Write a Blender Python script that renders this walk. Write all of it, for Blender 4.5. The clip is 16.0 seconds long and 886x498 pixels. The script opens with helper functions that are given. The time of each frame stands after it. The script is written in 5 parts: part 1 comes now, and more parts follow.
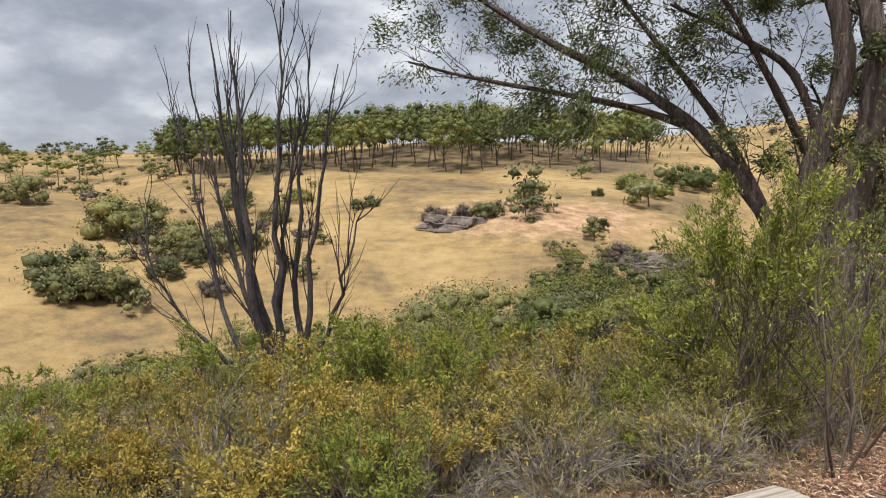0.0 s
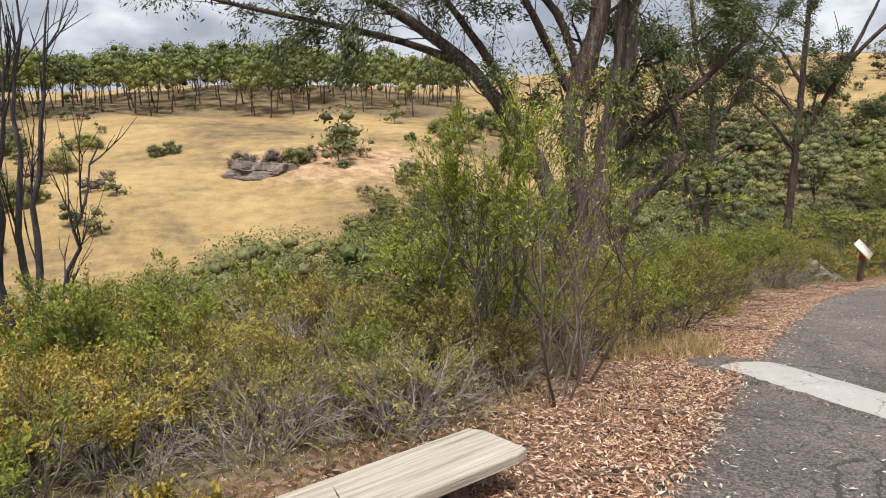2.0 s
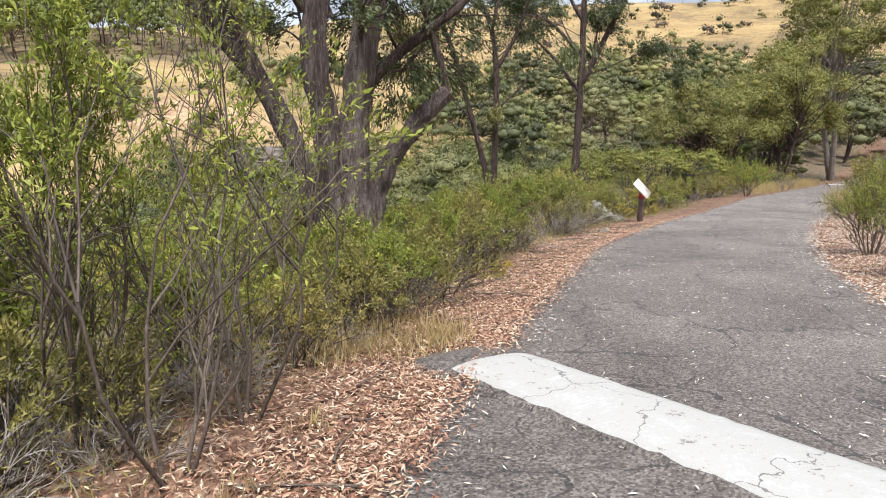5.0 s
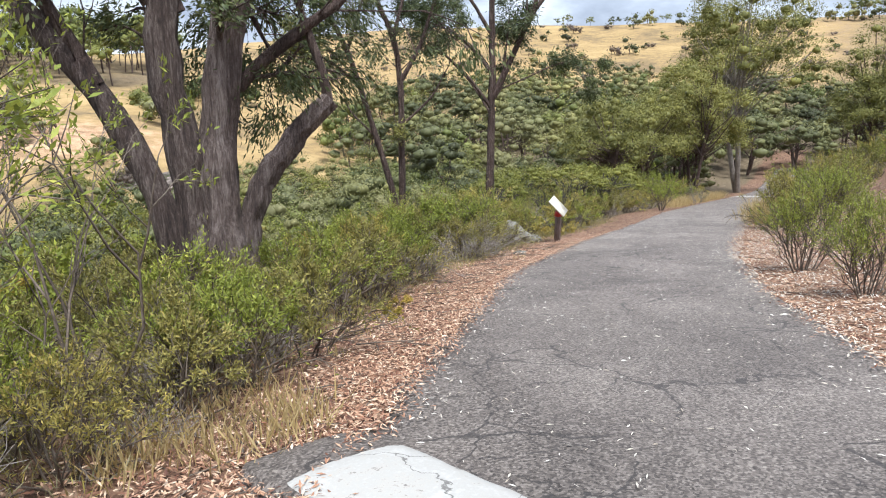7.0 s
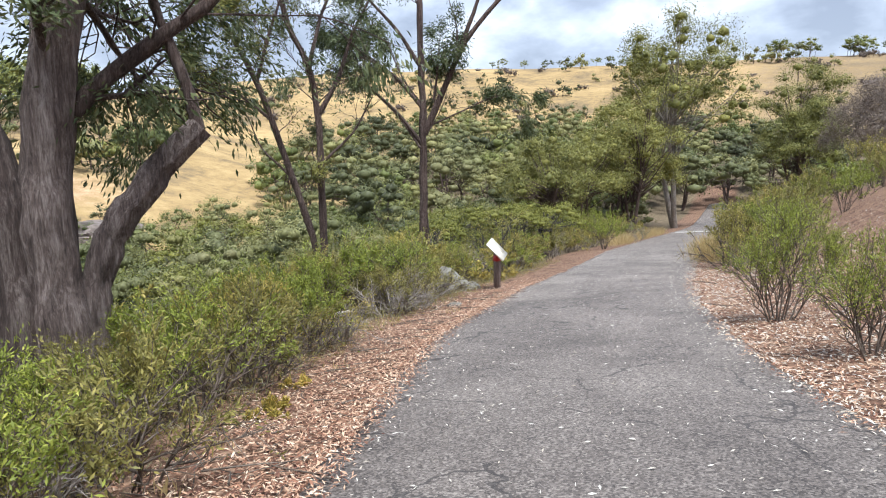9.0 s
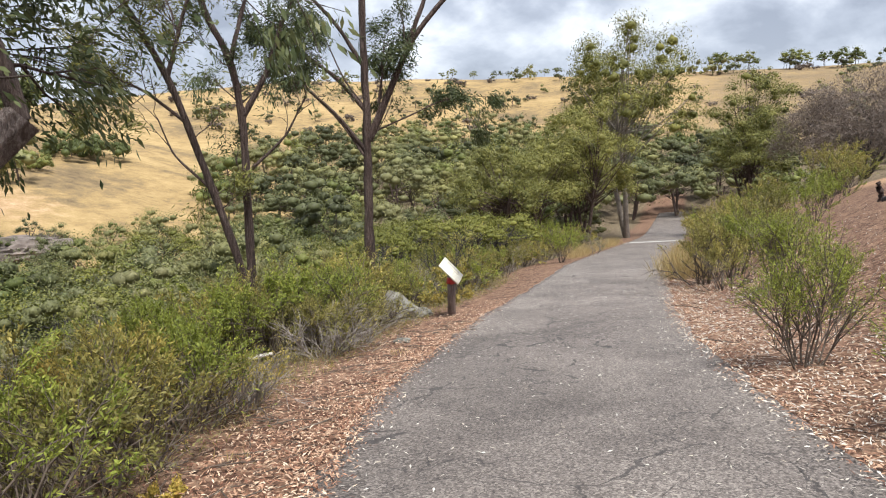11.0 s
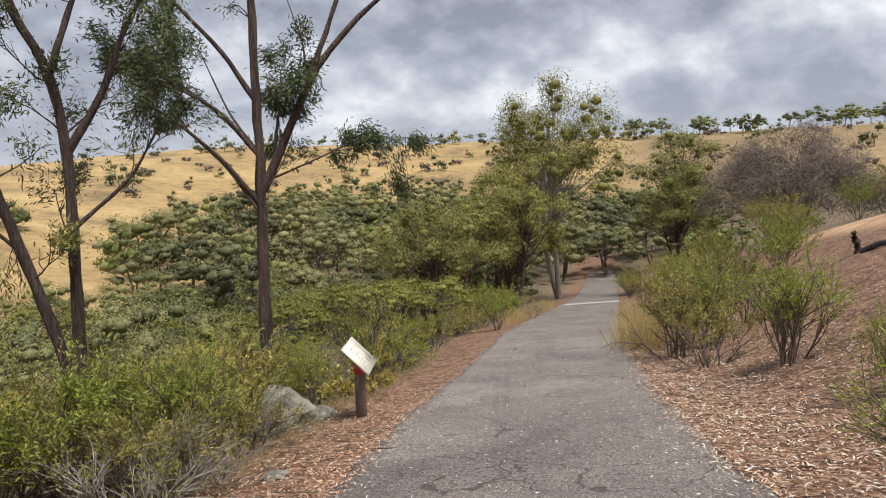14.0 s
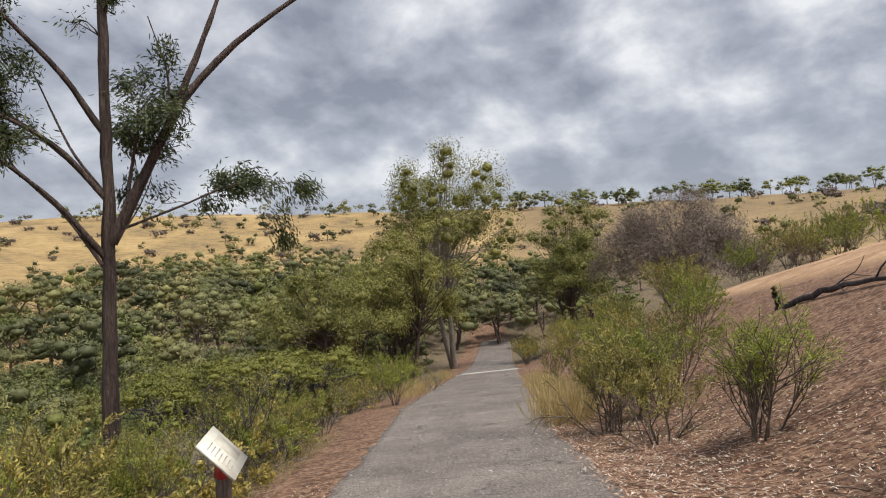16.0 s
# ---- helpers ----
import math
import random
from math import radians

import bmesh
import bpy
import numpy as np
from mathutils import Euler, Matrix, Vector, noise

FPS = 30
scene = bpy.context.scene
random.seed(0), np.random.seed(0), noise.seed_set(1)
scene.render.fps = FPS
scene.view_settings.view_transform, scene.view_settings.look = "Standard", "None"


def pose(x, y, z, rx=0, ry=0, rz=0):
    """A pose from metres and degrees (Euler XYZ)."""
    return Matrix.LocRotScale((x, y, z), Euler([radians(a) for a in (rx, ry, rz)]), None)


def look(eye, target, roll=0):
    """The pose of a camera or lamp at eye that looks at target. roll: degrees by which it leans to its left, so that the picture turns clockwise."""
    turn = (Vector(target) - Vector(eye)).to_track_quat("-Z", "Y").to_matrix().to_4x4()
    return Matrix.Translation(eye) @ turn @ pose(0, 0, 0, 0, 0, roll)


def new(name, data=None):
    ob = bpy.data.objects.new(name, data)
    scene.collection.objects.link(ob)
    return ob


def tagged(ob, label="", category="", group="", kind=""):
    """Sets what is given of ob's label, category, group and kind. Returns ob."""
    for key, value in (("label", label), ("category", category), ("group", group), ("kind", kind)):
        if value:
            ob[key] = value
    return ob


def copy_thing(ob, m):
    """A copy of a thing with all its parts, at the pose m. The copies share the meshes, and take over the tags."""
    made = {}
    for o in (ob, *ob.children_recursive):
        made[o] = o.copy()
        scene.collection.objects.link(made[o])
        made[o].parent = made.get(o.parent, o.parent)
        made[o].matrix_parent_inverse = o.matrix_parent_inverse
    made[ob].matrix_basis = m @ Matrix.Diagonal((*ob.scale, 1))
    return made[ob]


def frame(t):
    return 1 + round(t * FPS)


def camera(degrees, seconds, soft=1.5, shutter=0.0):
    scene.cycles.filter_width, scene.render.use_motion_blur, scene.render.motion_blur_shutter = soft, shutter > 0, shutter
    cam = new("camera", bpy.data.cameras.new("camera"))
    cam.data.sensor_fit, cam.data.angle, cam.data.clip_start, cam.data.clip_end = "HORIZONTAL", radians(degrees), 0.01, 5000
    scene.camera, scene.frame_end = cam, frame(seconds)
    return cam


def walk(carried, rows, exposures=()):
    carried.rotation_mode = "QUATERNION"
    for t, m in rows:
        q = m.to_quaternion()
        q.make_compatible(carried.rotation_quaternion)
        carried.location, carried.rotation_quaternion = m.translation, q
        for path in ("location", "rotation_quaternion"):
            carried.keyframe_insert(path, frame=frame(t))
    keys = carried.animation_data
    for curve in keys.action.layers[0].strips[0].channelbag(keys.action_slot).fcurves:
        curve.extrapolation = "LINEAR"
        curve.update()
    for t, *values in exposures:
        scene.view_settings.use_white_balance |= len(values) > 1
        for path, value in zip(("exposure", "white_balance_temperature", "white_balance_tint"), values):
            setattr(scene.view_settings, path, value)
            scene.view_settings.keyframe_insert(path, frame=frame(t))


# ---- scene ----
cam = camera(65.3, 16.0, soft=1.1)
EXPOSURES = [(0.0, 0.13, 6500, 10), (2.0, 0.26, 6500, 10), (3.5, 0.36, 6400, 10), (5.0, 0.62, 6050, 10), (7.5, 0.68, 5800, 8), (9.0, 0.68, 5750, 8), (12.5, 0.34, 6500, 10), (14.5, 0.17, 6500, 10), (16.0, 0.06, 6500, 10)]
PATH = [
    (0, (0.174, 0.326, 1.427), (0.163, 2.309, 1.17), -0.6),
    (0.5, (0.359, 0.414, 1.394), (0.496, 2.387, 1.095), -0.3),
    (1, (0.528, 0.502, 1.365), (0.78, 2.456, 1.02), -0.2),
    (1.5, (0.757, 0.632, 1.325), (1.135, 2.559, 0.943), -0.2),
    (2, (1.011, 0.757, 1.286), (1.504, 2.651, 0.872), -0.2),
    (2.5, (1.277, 0.95, 1.235), (1.855, 2.811, 0.785), -0.1),
    (3, (1.571, 1.165, 1.193), (2.226, 2.992, 0.71), -0.1),
    (3.5, (1.89, 1.409, 1.124), (2.625, 3.197, 0.612), -0.2),
    (4, (2.2, 1.689, 1.041), (3.007, 3.44, 0.509), 0.1),
    (4.5, (2.513, 1.962, 1.015), (3.388, 3.674, 0.464), 0.1),
    (5, (2.814, 2.231, 0.986), (3.764, 3.902, 0.431), 0.0),
    (7.3, (4.112, 3.397, 0.682), (5.275, 4.949, 0.194), -0.6),
    (7.5, (4.252, 3.507, 0.653), (5.429, 5.051, 0.172), -0.8),
    (8, (4.569, 3.825, 0.615), (5.781, 5.352, 0.17), -0.8),
    (8.5, (4.892, 4.134, 0.568), (6.138, 5.644, 0.158), -0.8),
    (9, (5.265, 4.458, 0.48), (6.552, 5.94, 0.097), -0.9),
    (9.2, (5.399, 4.57, 0.465), (6.695, 6.047, 0.091), -0.9),
    (11.3, (6.929, 6.041, 0.236), (8.333, 7.422, -0.118), -0.9),
    (11.5, (7.141, 6.142, 0.173), (8.549, 7.518, -0.177), -1.0),
    (12, (7.599, 6.506, 0.123), (9.026, 7.865, -0.217), -1.1),
    (12.5, (8.019, 6.856, 0.089), (9.463, 8.199, -0.241), -1.1),
    (13, (8.45, 7.188, -0.002), (9.915, 8.513, -0.315), -1.2),
    (13.5, (8.834, 7.595, -0.09), (10.335, 8.892, -0.342), -1.2),
    (14, (9.238, 7.97, -0.133), (10.788, 9.222, -0.309), -1.3),
    (14.5, (9.651, 8.343, -0.191), (11.259, 9.528, -0.281), -1.3),
    (15, (10.049, 8.715, -0.296), (11.705, 9.836, -0.31), -1.3),
    (15.5, (10.438, 9.025, -0.419), (12.141, 10.075, -0.397), -1.4),
    (16, (10.859, 9.361, -0.49), (12.596, 10.352, -0.47), -1.5),
]
walk(cam, [(t, look(eye, target, roll)) for t, eye, target, roll in PATH],
     exposures=EXPOSURES)

# ---- light ----
SUN_ELEVATION, SUN_AZIMUTH = 68.0, 195.0      # degrees; azimuth clockwise from +y
world = bpy.data.worlds.new("overcast_sky")
scene.world = world
world.use_nodes = True


def node(tree, kind, **props):
    n = tree.nodes.new(kind)
    for key, value in props.items():
        if key == "operation":
            n.operation = value
        elif key == "data_type":
            n.data_type = value
        elif key == "blend_type":
            n.blend_type = value
        elif key == "feature":
            n.feature = value
    return n


def ramp(tree, fac, stops):
    n = tree.nodes.new("ShaderNodeValToRGB")
    while len(n.color_ramp.elements) < len(stops):
        n.color_ramp.elements.new(0.5)
    for e, (p, c) in zip(n.color_ramp.elements, stops):
        e.position = p
        e.color = (*c, 1) if len(c) == 3 else c
    tree.links.new(fac, n.inputs[0])
    return n.outputs[0]


def maths(tree, op, a, b=None, c=None):
    n = tree.nodes.new("ShaderNodeMath")
    n.operation = op
    for k, v in enumerate((a, b, c)):
        if v is None:
            continue
        if isinstance(v, (int, float)):
            n.inputs[k].default_value = v
        else:
            tree.links.new(v, n.inputs[k])
    return n.outputs[0]


def noise_tex(tree, vector, scale, detail=4.0, rough=0.55, distort=0.0):
    n = tree.nodes.new("ShaderNodeTexNoise")
    n.inputs["Scale"].default_value = scale
    n.inputs["Detail"].default_value = detail
    n.inputs["Roughness"].default_value = rough
    n.inputs["Distortion"].default_value = distort
    if vector is not None:
        tree.links.new(vector, n.inputs["Vector"])
    return n.outputs["Fac"]


def mix_col(tree, fac, a, b, blend="MIX"):
    n = tree.nodes.new("ShaderNodeMix")
    n.data_type, n.blend_type = "RGBA", blend
    for sock, v in ((n.inputs[0], fac), (n.inputs[6], a), (n.inputs[7], b)):
        if isinstance(v, (int, float)):
            sock.default_value = v
        elif isinstance(v, tuple):
            sock.default_value = (*v, 1)
        else:
            tree.links.new(v, sock)
    return n.outputs[2]


def stretch(tree, vector, sx, sy, sz):
    n = tree.nodes.new("ShaderNodeMapping")
    n.inputs["Scale"].default_value = (sx, sy, sz)
    tree.links.new(vector, n.inputs["Vector"])
    return n.outputs[0]


def build_sky():
    t = world.node_tree
    t.nodes.clear()
    out = t.nodes.new("ShaderNodeOutputWorld")
    sky = t.nodes.new("ShaderNodeTexSky")
    sky.sky_type, sky.sun_disc = "NISHITA", False
    sky.sun_elevation, sky.sun_rotation = radians(SUN_ELEVATION), radians(SUN_AZIMUTH)
    clear = t.nodes.new("ShaderNodeBackground")
    clear.inputs[1].default_value = 0.12
    t.links.new(sky.outputs[0], clear.inputs[0])
    # a deck of stratocumulus: the direction is laid on a flat layer overhead
    co = t.nodes.new("ShaderNodeTexCoord").outputs["Generated"]
    sep = t.nodes.new("ShaderNodeSeparateXYZ")
    t.links.new(co, sep.inputs[0])
    h = maths(t, "ADD", maths(t, "MAXIMUM", sep.outputs[2], 0.0), 0.48)
    comb = t.nodes.new("ShaderNodeCombineXYZ")
    t.links.new(maths(t, "DIVIDE", sep.outputs[0], h), comb.inputs[0])
    t.links.new(maths(t, "DIVIDE", sep.outputs[1], h), comb.inputs[1])
    big = noise_tex(t, comb.outputs[0], 2.0, 3.0, 0.5, 0.1)
    fine = noise_tex(t, comb.outputs[0], 5.4, 8.0, 0.55, 0.15)
    dens = maths(t, "ADD", maths(t, "MULTIPLY", big, 0.5), maths(t, "MULTIPLY", fine, 0.5))
    col = ramp(t, dens, [(0.39, (0.86, 0.87, 0.89)), (0.45, (0.62, 0.64, 0.69)), (0.51, (0.42, 0.445, 0.51)), (0.59, (0.26, 0.28, 0.34))])
    low = maths(t, "MULTIPLY", maths(t, "MINIMUM", maths(t, "MAXIMUM", sep.outputs[2], 0.0), 0.25), 4.0)
    col = mix_col(t, maths(t, "SUBTRACT", 0.45, maths(t, "MULTIPLY", low, 0.45)), col, (0.52, 0.56, 0.63))
    cloud = t.nodes.new("ShaderNodeBackground")
    cloud.inputs[1].default_value = 1.0
    t.links.new(col, cloud.inputs[0])
    mixs = t.nodes.new("ShaderNodeMixShader")
    mixs.inputs[0].default_value = 0.93
    t.links.new(clear.outputs[0], mixs.inputs[1])
    t.links.new(cloud.outputs[0], mixs.inputs[2])
    t.links.new(mixs.outputs[0], out.inputs[0])


build_sky()
sun_data = bpy.data.lights.new("sun", "SUN")
sun_data.energy, sun_data.angle, sun_data.color = 4.2, radians(16), (1.0, 0.95, 0.87)
sun = new("sun", sun_data)
_az, _el = radians(SUN_AZIMUTH), radians(SUN_ELEVATION)
sun.matrix_world = look((math.sin(_az) * math.cos(_el) * 60, math.cos(_az) * math.cos(_el) * 60, math.sin(_el) * 60), (0, 0, 0))


# ---- materials ----
def material(name):
    m = bpy.data.materials.new(name)
    m.use_nodes = True
    t = m.node_tree
    bsdf = t.nodes["Principled BSDF"]
    return m, t, bsdf


def coords(t, kind="Object"):
    return t.nodes.new("ShaderNodeTexCoord").outputs[kind]


def add_bump(t, bsdf, height, strength, distance=0.02):
    b = t.nodes.new("ShaderNodeBump")
    b.inputs["Strength"].default_value = strength
    b.inputs["Distance"].default_value = distance
    t.links.new(height, b.inputs["Height"])
    t.links.new(b.outputs[0], bsdf.inputs["Normal"])


def leaf_material(name, stops, rough=0.5, through_light=0.38, hue_shift=0.5, vary=0.0):
    """Foliage: each leaf takes its colour from a range, each plant leans within it, and light comes through."""
    m, t, bsdf = material(name)
    geo = t.nodes.new("ShaderNodeNewGeometry")
    info = t.nodes.new("ShaderNodeObjectInfo")
    f = maths(t, "ADD", maths(t, "MULTIPLY", geo.outputs["Random Per Island"], 1.0 - hue_shift * 0.5),
              maths(t, "MULTIPLY", info.outputs["Random"], hue_shift * 0.5))
    n = noise_tex(t, coords(t), 5.0, 6.0, 0.75)
    f = maths(t, "ADD", maths(t, "MULTIPLY", f, 0.62), maths(t, "MULTIPLY", maths(t, "ADD", maths(t, "MULTIPLY", maths(t, "SUBTRACT", n, 0.5), 2.2), 0.5), 0.38))
    col = ramp(t, f, stops)
    if vary:
        col = mix_col(t, vary, col, ramp(t, info.outputs["Random"], [(0.0, (0.42, 0.47, 0.5)), (0.35, (0.72, 0.76, 0.74)), (0.6, (1.0, 1.0, 0.95)), (0.85, (1.12, 1.06, 0.85)), (1.0, (0.8, 0.78, 0.85))]), "MULTIPLY")
    t.links.new(col, bsdf.inputs["Base Color"])
    bsdf.inputs["Roughness"].default_value = rough
    bsdf.inputs["Specular IOR Level"].default_value = 0.25
    add_bump(t, bsdf, n, 0.35, 0.05)
    tr = t.nodes.new("ShaderNodeBsdfTranslucent")
    t.links.new(col, tr.inputs[0])
    mx = t.nodes.new("ShaderNodeMixShader")
    mx.inputs[0].default_value = through_light
    t.links.new(bsdf.outputs[0], mx.inputs[1])
    t.links.new(tr.outputs[0], mx.inputs[2])
    t.links.new(mx.outputs[0], t.nodes["Material Output"].inputs[0])
    return m


def bark_material(name, dark, mid, pale, along=0.9, across=9.0, bump=0.6):
    m, t, bsdf = material(name)
    co = coords(t)
    fibre = noise_tex(t, stretch(t, co, across, across, along), 3.0, 8.0, 0.72, 1.2)
    patch = noise_tex(t, co, 1.1, 3.0, 0.6, 0.4)
    f = maths(t, "ADD", maths(t, "MULTIPLY", fibre, 0.62), maths(t, "MULTIPLY", patch, 0.38))
    col = ramp(t, f, [(0.36, dark), (0.49, mid), (0.62, pale)])
    t.links.new(col, bsdf.inputs["Base Color"])
    bsdf.inputs["Roughness"].default_value = 0.88
    add_bump(t, bsdf, fibre, bump, 0.05)
    return m


def plated_bark(name, dark, mid, pale):
    """Thick fibrous bark: long strands and broad strips between furrows."""
    m, t, bsdf = material(name)
    co = coords(t)
    fine = noise_tex(t, stretch(t, co, 30, 30, 4.0), 1.6, 9.0, 0.78, 0.5)
    furrow = noise_tex(t, stretch(t, co, 13, 13, 1.3), 1.2, 6.0, 0.65, 0.9)
    strip = noise_tex(t, stretch(t, co, 4.0, 4.0, 0.6), 1.0, 4.0, 0.6, 0.8)
    f = maths(t, "ADD", maths(t, "MULTIPLY", fine, 0.46), maths(t, "ADD", maths(t, "MULTIPLY", furrow, 0.32), maths(t, "MULTIPLY", strip, 0.24)))
    t.links.new(ramp(t, f, [(0.40, dark), (0.51, mid), (0.63, pale)]), bsdf.inputs["Base Color"])
    bsdf.inputs["Roughness"].default_value = 0.92
    add_bump(t, bsdf, maths(t, "ADD", maths(t, "MULTIPLY", furrow, 1.6), fine), 1.0, 0.05)
    return m


def ground_material():
    m, t, bsdf = material("hillside_ground")
    pos = t.nodes.new("ShaderNodeNewGeometry").outputs["Position"]
    litter = t.nodes.new("ShaderNodeAttribute")
    litter.attribute_name = "litter"
    soil = t.nodes.new("ShaderNodeAttribute")
    soil.attribute_name = "soil"
    bare = t.nodes.new("ShaderNodeAttribute")
    bare.attribute_name = "bare"
    # dry summer grass on the slopes, with worn and ungrazed patches
    broad = noise_tex(t, pos, 0.045, 5.0, 0.6, 0.5)
    mid = noise_tex(t, pos, 0.5, 5.0, 0.65)
    fine = noise_tex(t, stretch(t, pos, 1, 1, 0.4), 5.0, 4.0, 0.7)
    streak = noise_tex(t, stretch(t, pos, 0.25, 0.25, 2.2), 1.1, 4.0, 0.6, 0.4)
    f = maths(t, "ADD", maths(t, "ADD", maths(t, "MULTIPLY", broad, 0.45), maths(t, "MULTIPLY", mid, 0.25)),
              maths(t, "ADD", maths(t, "MULTIPLY", fine, 0.16), maths(t, "MULTIPLY", streak, 0.14)))
    grass = ramp(t, f, [(0.38, (0.13, 0.095, 0.058)), (0.44, (0.215, 0.157, 0.086)), (0.50, (0.325, 0.228, 0.106)), (0.58, (0.43, 0.312, 0.150))])
    # trodden earth and bark mulch
    grain = noise_tex(t, pos, 28.0, 5.0, 0.7)
    clod = noise_tex(t, pos, 2.6, 5.0, 0.6)
    earth = ramp(t, maths(t, "ADD", maths(t, "MULTIPLY", grain, 0.5), maths(t, "MULTIPLY", clod, 0.5)),
                 [(0.38, (0.060, 0.034, 0.024)), (0.5, (0.175, 0.096, 0.062)), (0.62, (0.34, 0.20, 0.125))])
    chip = t.nodes.new("ShaderNodeTexVoronoi")
    chip.inputs["Scale"].default_value = 26.0
    t.links.new(stretch(t, pos, 1.0, 0.55, 1.0), chip.inputs["Vector"])
    chipc = t.nodes.new("ShaderNodeSeparateColor")
    t.links.new(chip.outputs["Color"], chipc.inputs[0])
    mulch = ramp(t, maths(t, "ADD", maths(t, "MULTIPLY", chipc.outputs[0], 0.6), maths(t, "MULTIPLY", clod, 0.4)),
                 [(0.2, (0.045, 0.028, 0.022)), (0.42, (0.13, 0.076, 0.054)), (0.6, (0.235, 0.145, 0.098)), (0.8, (0.37, 0.26, 0.185))])
    # leaf mould under the scrub
    mould = ramp(t, maths(t, "ADD", maths(t, "MULTIPLY", grain, 0.45), maths(t, "MULTIPLY", clod, 0.55)),
                 [(0.36, (0.06, 0.045, 0.03)), (0.5, (0.15, 0.115, 0.075)), (0.64, (0.26, 0.21, 0.14))])
    red = ramp(t, maths(t, "ADD", maths(t, "MULTIPLY", mid, 0.6), maths(t, "MULTIPLY", fine, 0.4)),
               [(0.38, (0.22, 0.135, 0.085)), (0.5, (0.40, 0.255, 0.155)), (0.6, (0.54, 0.38, 0.24))])
    edge = maths(t, "MULTIPLY", maths(t, "SUBTRACT", mid, 0.5), 0.7)

    def mask(a):
        n = t.nodes.new("ShaderNodeClamp")
        t.links.new(maths(t, "MULTIPLY", maths(t, "SUBTRACT", maths(t, "ADD", a, edge), 0.35), 3.3), n.inputs[0])
        return n.outputs[0]

    col = mix_col(t, mask(bare.outputs["Fac"]), grass, red)
    col = mix_col(t, mask(soil.outputs["Fac"]), col, mould)
    col = mix_col(t, mask(litter.outputs["Fac"]), col, mix_col(t, maths(t, "MULTIPLY", clod, 0.6), mulch, earth))
    t.links.new(col, bsdf.inputs["Base Color"])
    bsdf.inputs["Roughness"].default_value = 0.95
    bsdf.inputs["Specular IOR Level"].default_value = 0.15
    add_bump(t, bsdf, maths(t, "ADD", grain, maths(t, "MULTIPLY", mid, 2.0)), 0.6, 0.04)
    return m


def asphalt_material():
    m, t, bsdf = material("weathered_asphalt")
    pos = t.nodes.new("ShaderNodeNewGeometry").outputs["Position"]
    stone = t.nodes.new("ShaderNodeTexVoronoi")
    stone.inputs["Scale"].default_value = 75.0
    t.links.new(pos, stone.inputs["Vector"])
    sc = t.nodes.new("ShaderNodeSeparateColor")
    t.links.new(stone.outputs["Color"], sc.inputs[0])
    wear = noise_tex(t, pos, 0.55, 5.0, 0.6, 0.5)
    grit = noise_tex(t, pos, 42.0, 3.0, 0.7)
    f = maths(t, "ADD", maths(t, "ADD", maths(t, "MULTIPLY", sc.outputs[0], 0.27), maths(t, "MULTIPLY", grit, 0.41)), maths(t, "MULTIPLY", wear, 0.32))
    col = ramp(t, f, [(0.32, (0.035, 0.029, 0.026)), (0.45, (0.105, 0.089, 0.080)), (0.55, (0.165, 0.142, 0.128)), (0.70, (0.33, 0.295, 0.265))])
    # paler in tone farther along the way, with an uneven change-over
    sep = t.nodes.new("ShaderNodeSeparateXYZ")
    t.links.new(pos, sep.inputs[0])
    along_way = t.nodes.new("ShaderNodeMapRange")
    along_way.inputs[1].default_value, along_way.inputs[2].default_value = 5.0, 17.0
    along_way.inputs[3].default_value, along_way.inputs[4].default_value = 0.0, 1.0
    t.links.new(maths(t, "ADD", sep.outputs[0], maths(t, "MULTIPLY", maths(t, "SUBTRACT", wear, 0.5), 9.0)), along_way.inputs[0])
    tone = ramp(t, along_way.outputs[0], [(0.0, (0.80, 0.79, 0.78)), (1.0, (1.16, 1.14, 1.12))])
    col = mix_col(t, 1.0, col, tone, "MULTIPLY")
    # crazing: thin cracks that come and go
    warp = t.nodes.new("ShaderNodeVectorMath")
    warp.operation = "ADD"
    nn = t.nodes.new("ShaderNodeTexNoise")
    nn.inputs["Scale"].default_value = 2.4
    nn.inputs["Detail"].default_value = 5.0
    t.links.new(pos, nn.inputs["Vector"])
    sc2 = t.nodes.new("ShaderNodeVectorMath")
    sc2.operation = "SCALE"
    sc2.inputs["Scale"].default_value = 0.6
    t.links.new(nn.outputs["Color"], sc2.inputs[0])
    t.links.new(pos, warp.inputs[0])
    t.links.new(sc2.outputs[0], warp.inputs[1])
    flat = stretch(t, warp.outputs[0], 1.0, 1.0, 0.0)

    def cracks(scale, width):
        v = t.nodes.new("ShaderNodeTexVoronoi")
        v.feature = "DISTANCE_TO_EDGE"
        v.inputs["Scale"].default_value = scale
        t.links.new(flat, v.inputs["Vector"])
        return maths(t, "LESS_THAN", v.outputs["Distance"], width)

    gate = maths(t, "GREATER_THAN", noise_tex(t, pos, 0.7, 3.0, 0.5), 0.47)
    gate2 = maths(t, "GREATER_THAN", noise_tex(t, pos, 1.3, 4.0, 0.6), 0.55)
    line = maths(t, "MAXIMUM", maths(t, "MULTIPLY", cracks(0.8, 0.008), gate), maths(t, "MULTIPLY", cracks(3.0, 0.011), gate2))
    col = mix_col(t, maths(t, "MULTIPLY", line, 0.75), col, (0.03, 0.026, 0.025))
    t.links.new(col, bsdf.inputs["Base Color"])
    bsdf.inputs["Roughness"].default_value = 0.68
    bsdf.inputs["Specular IOR Level"].default_value = 0.5
    add_bump(t, bsdf, maths(t, "SUBTRACT", maths(t, "ADD", grit, sc.outputs[0]), maths(t, "MULTIPLY", line, 2.0)), 0.5, 0.008)
    return m


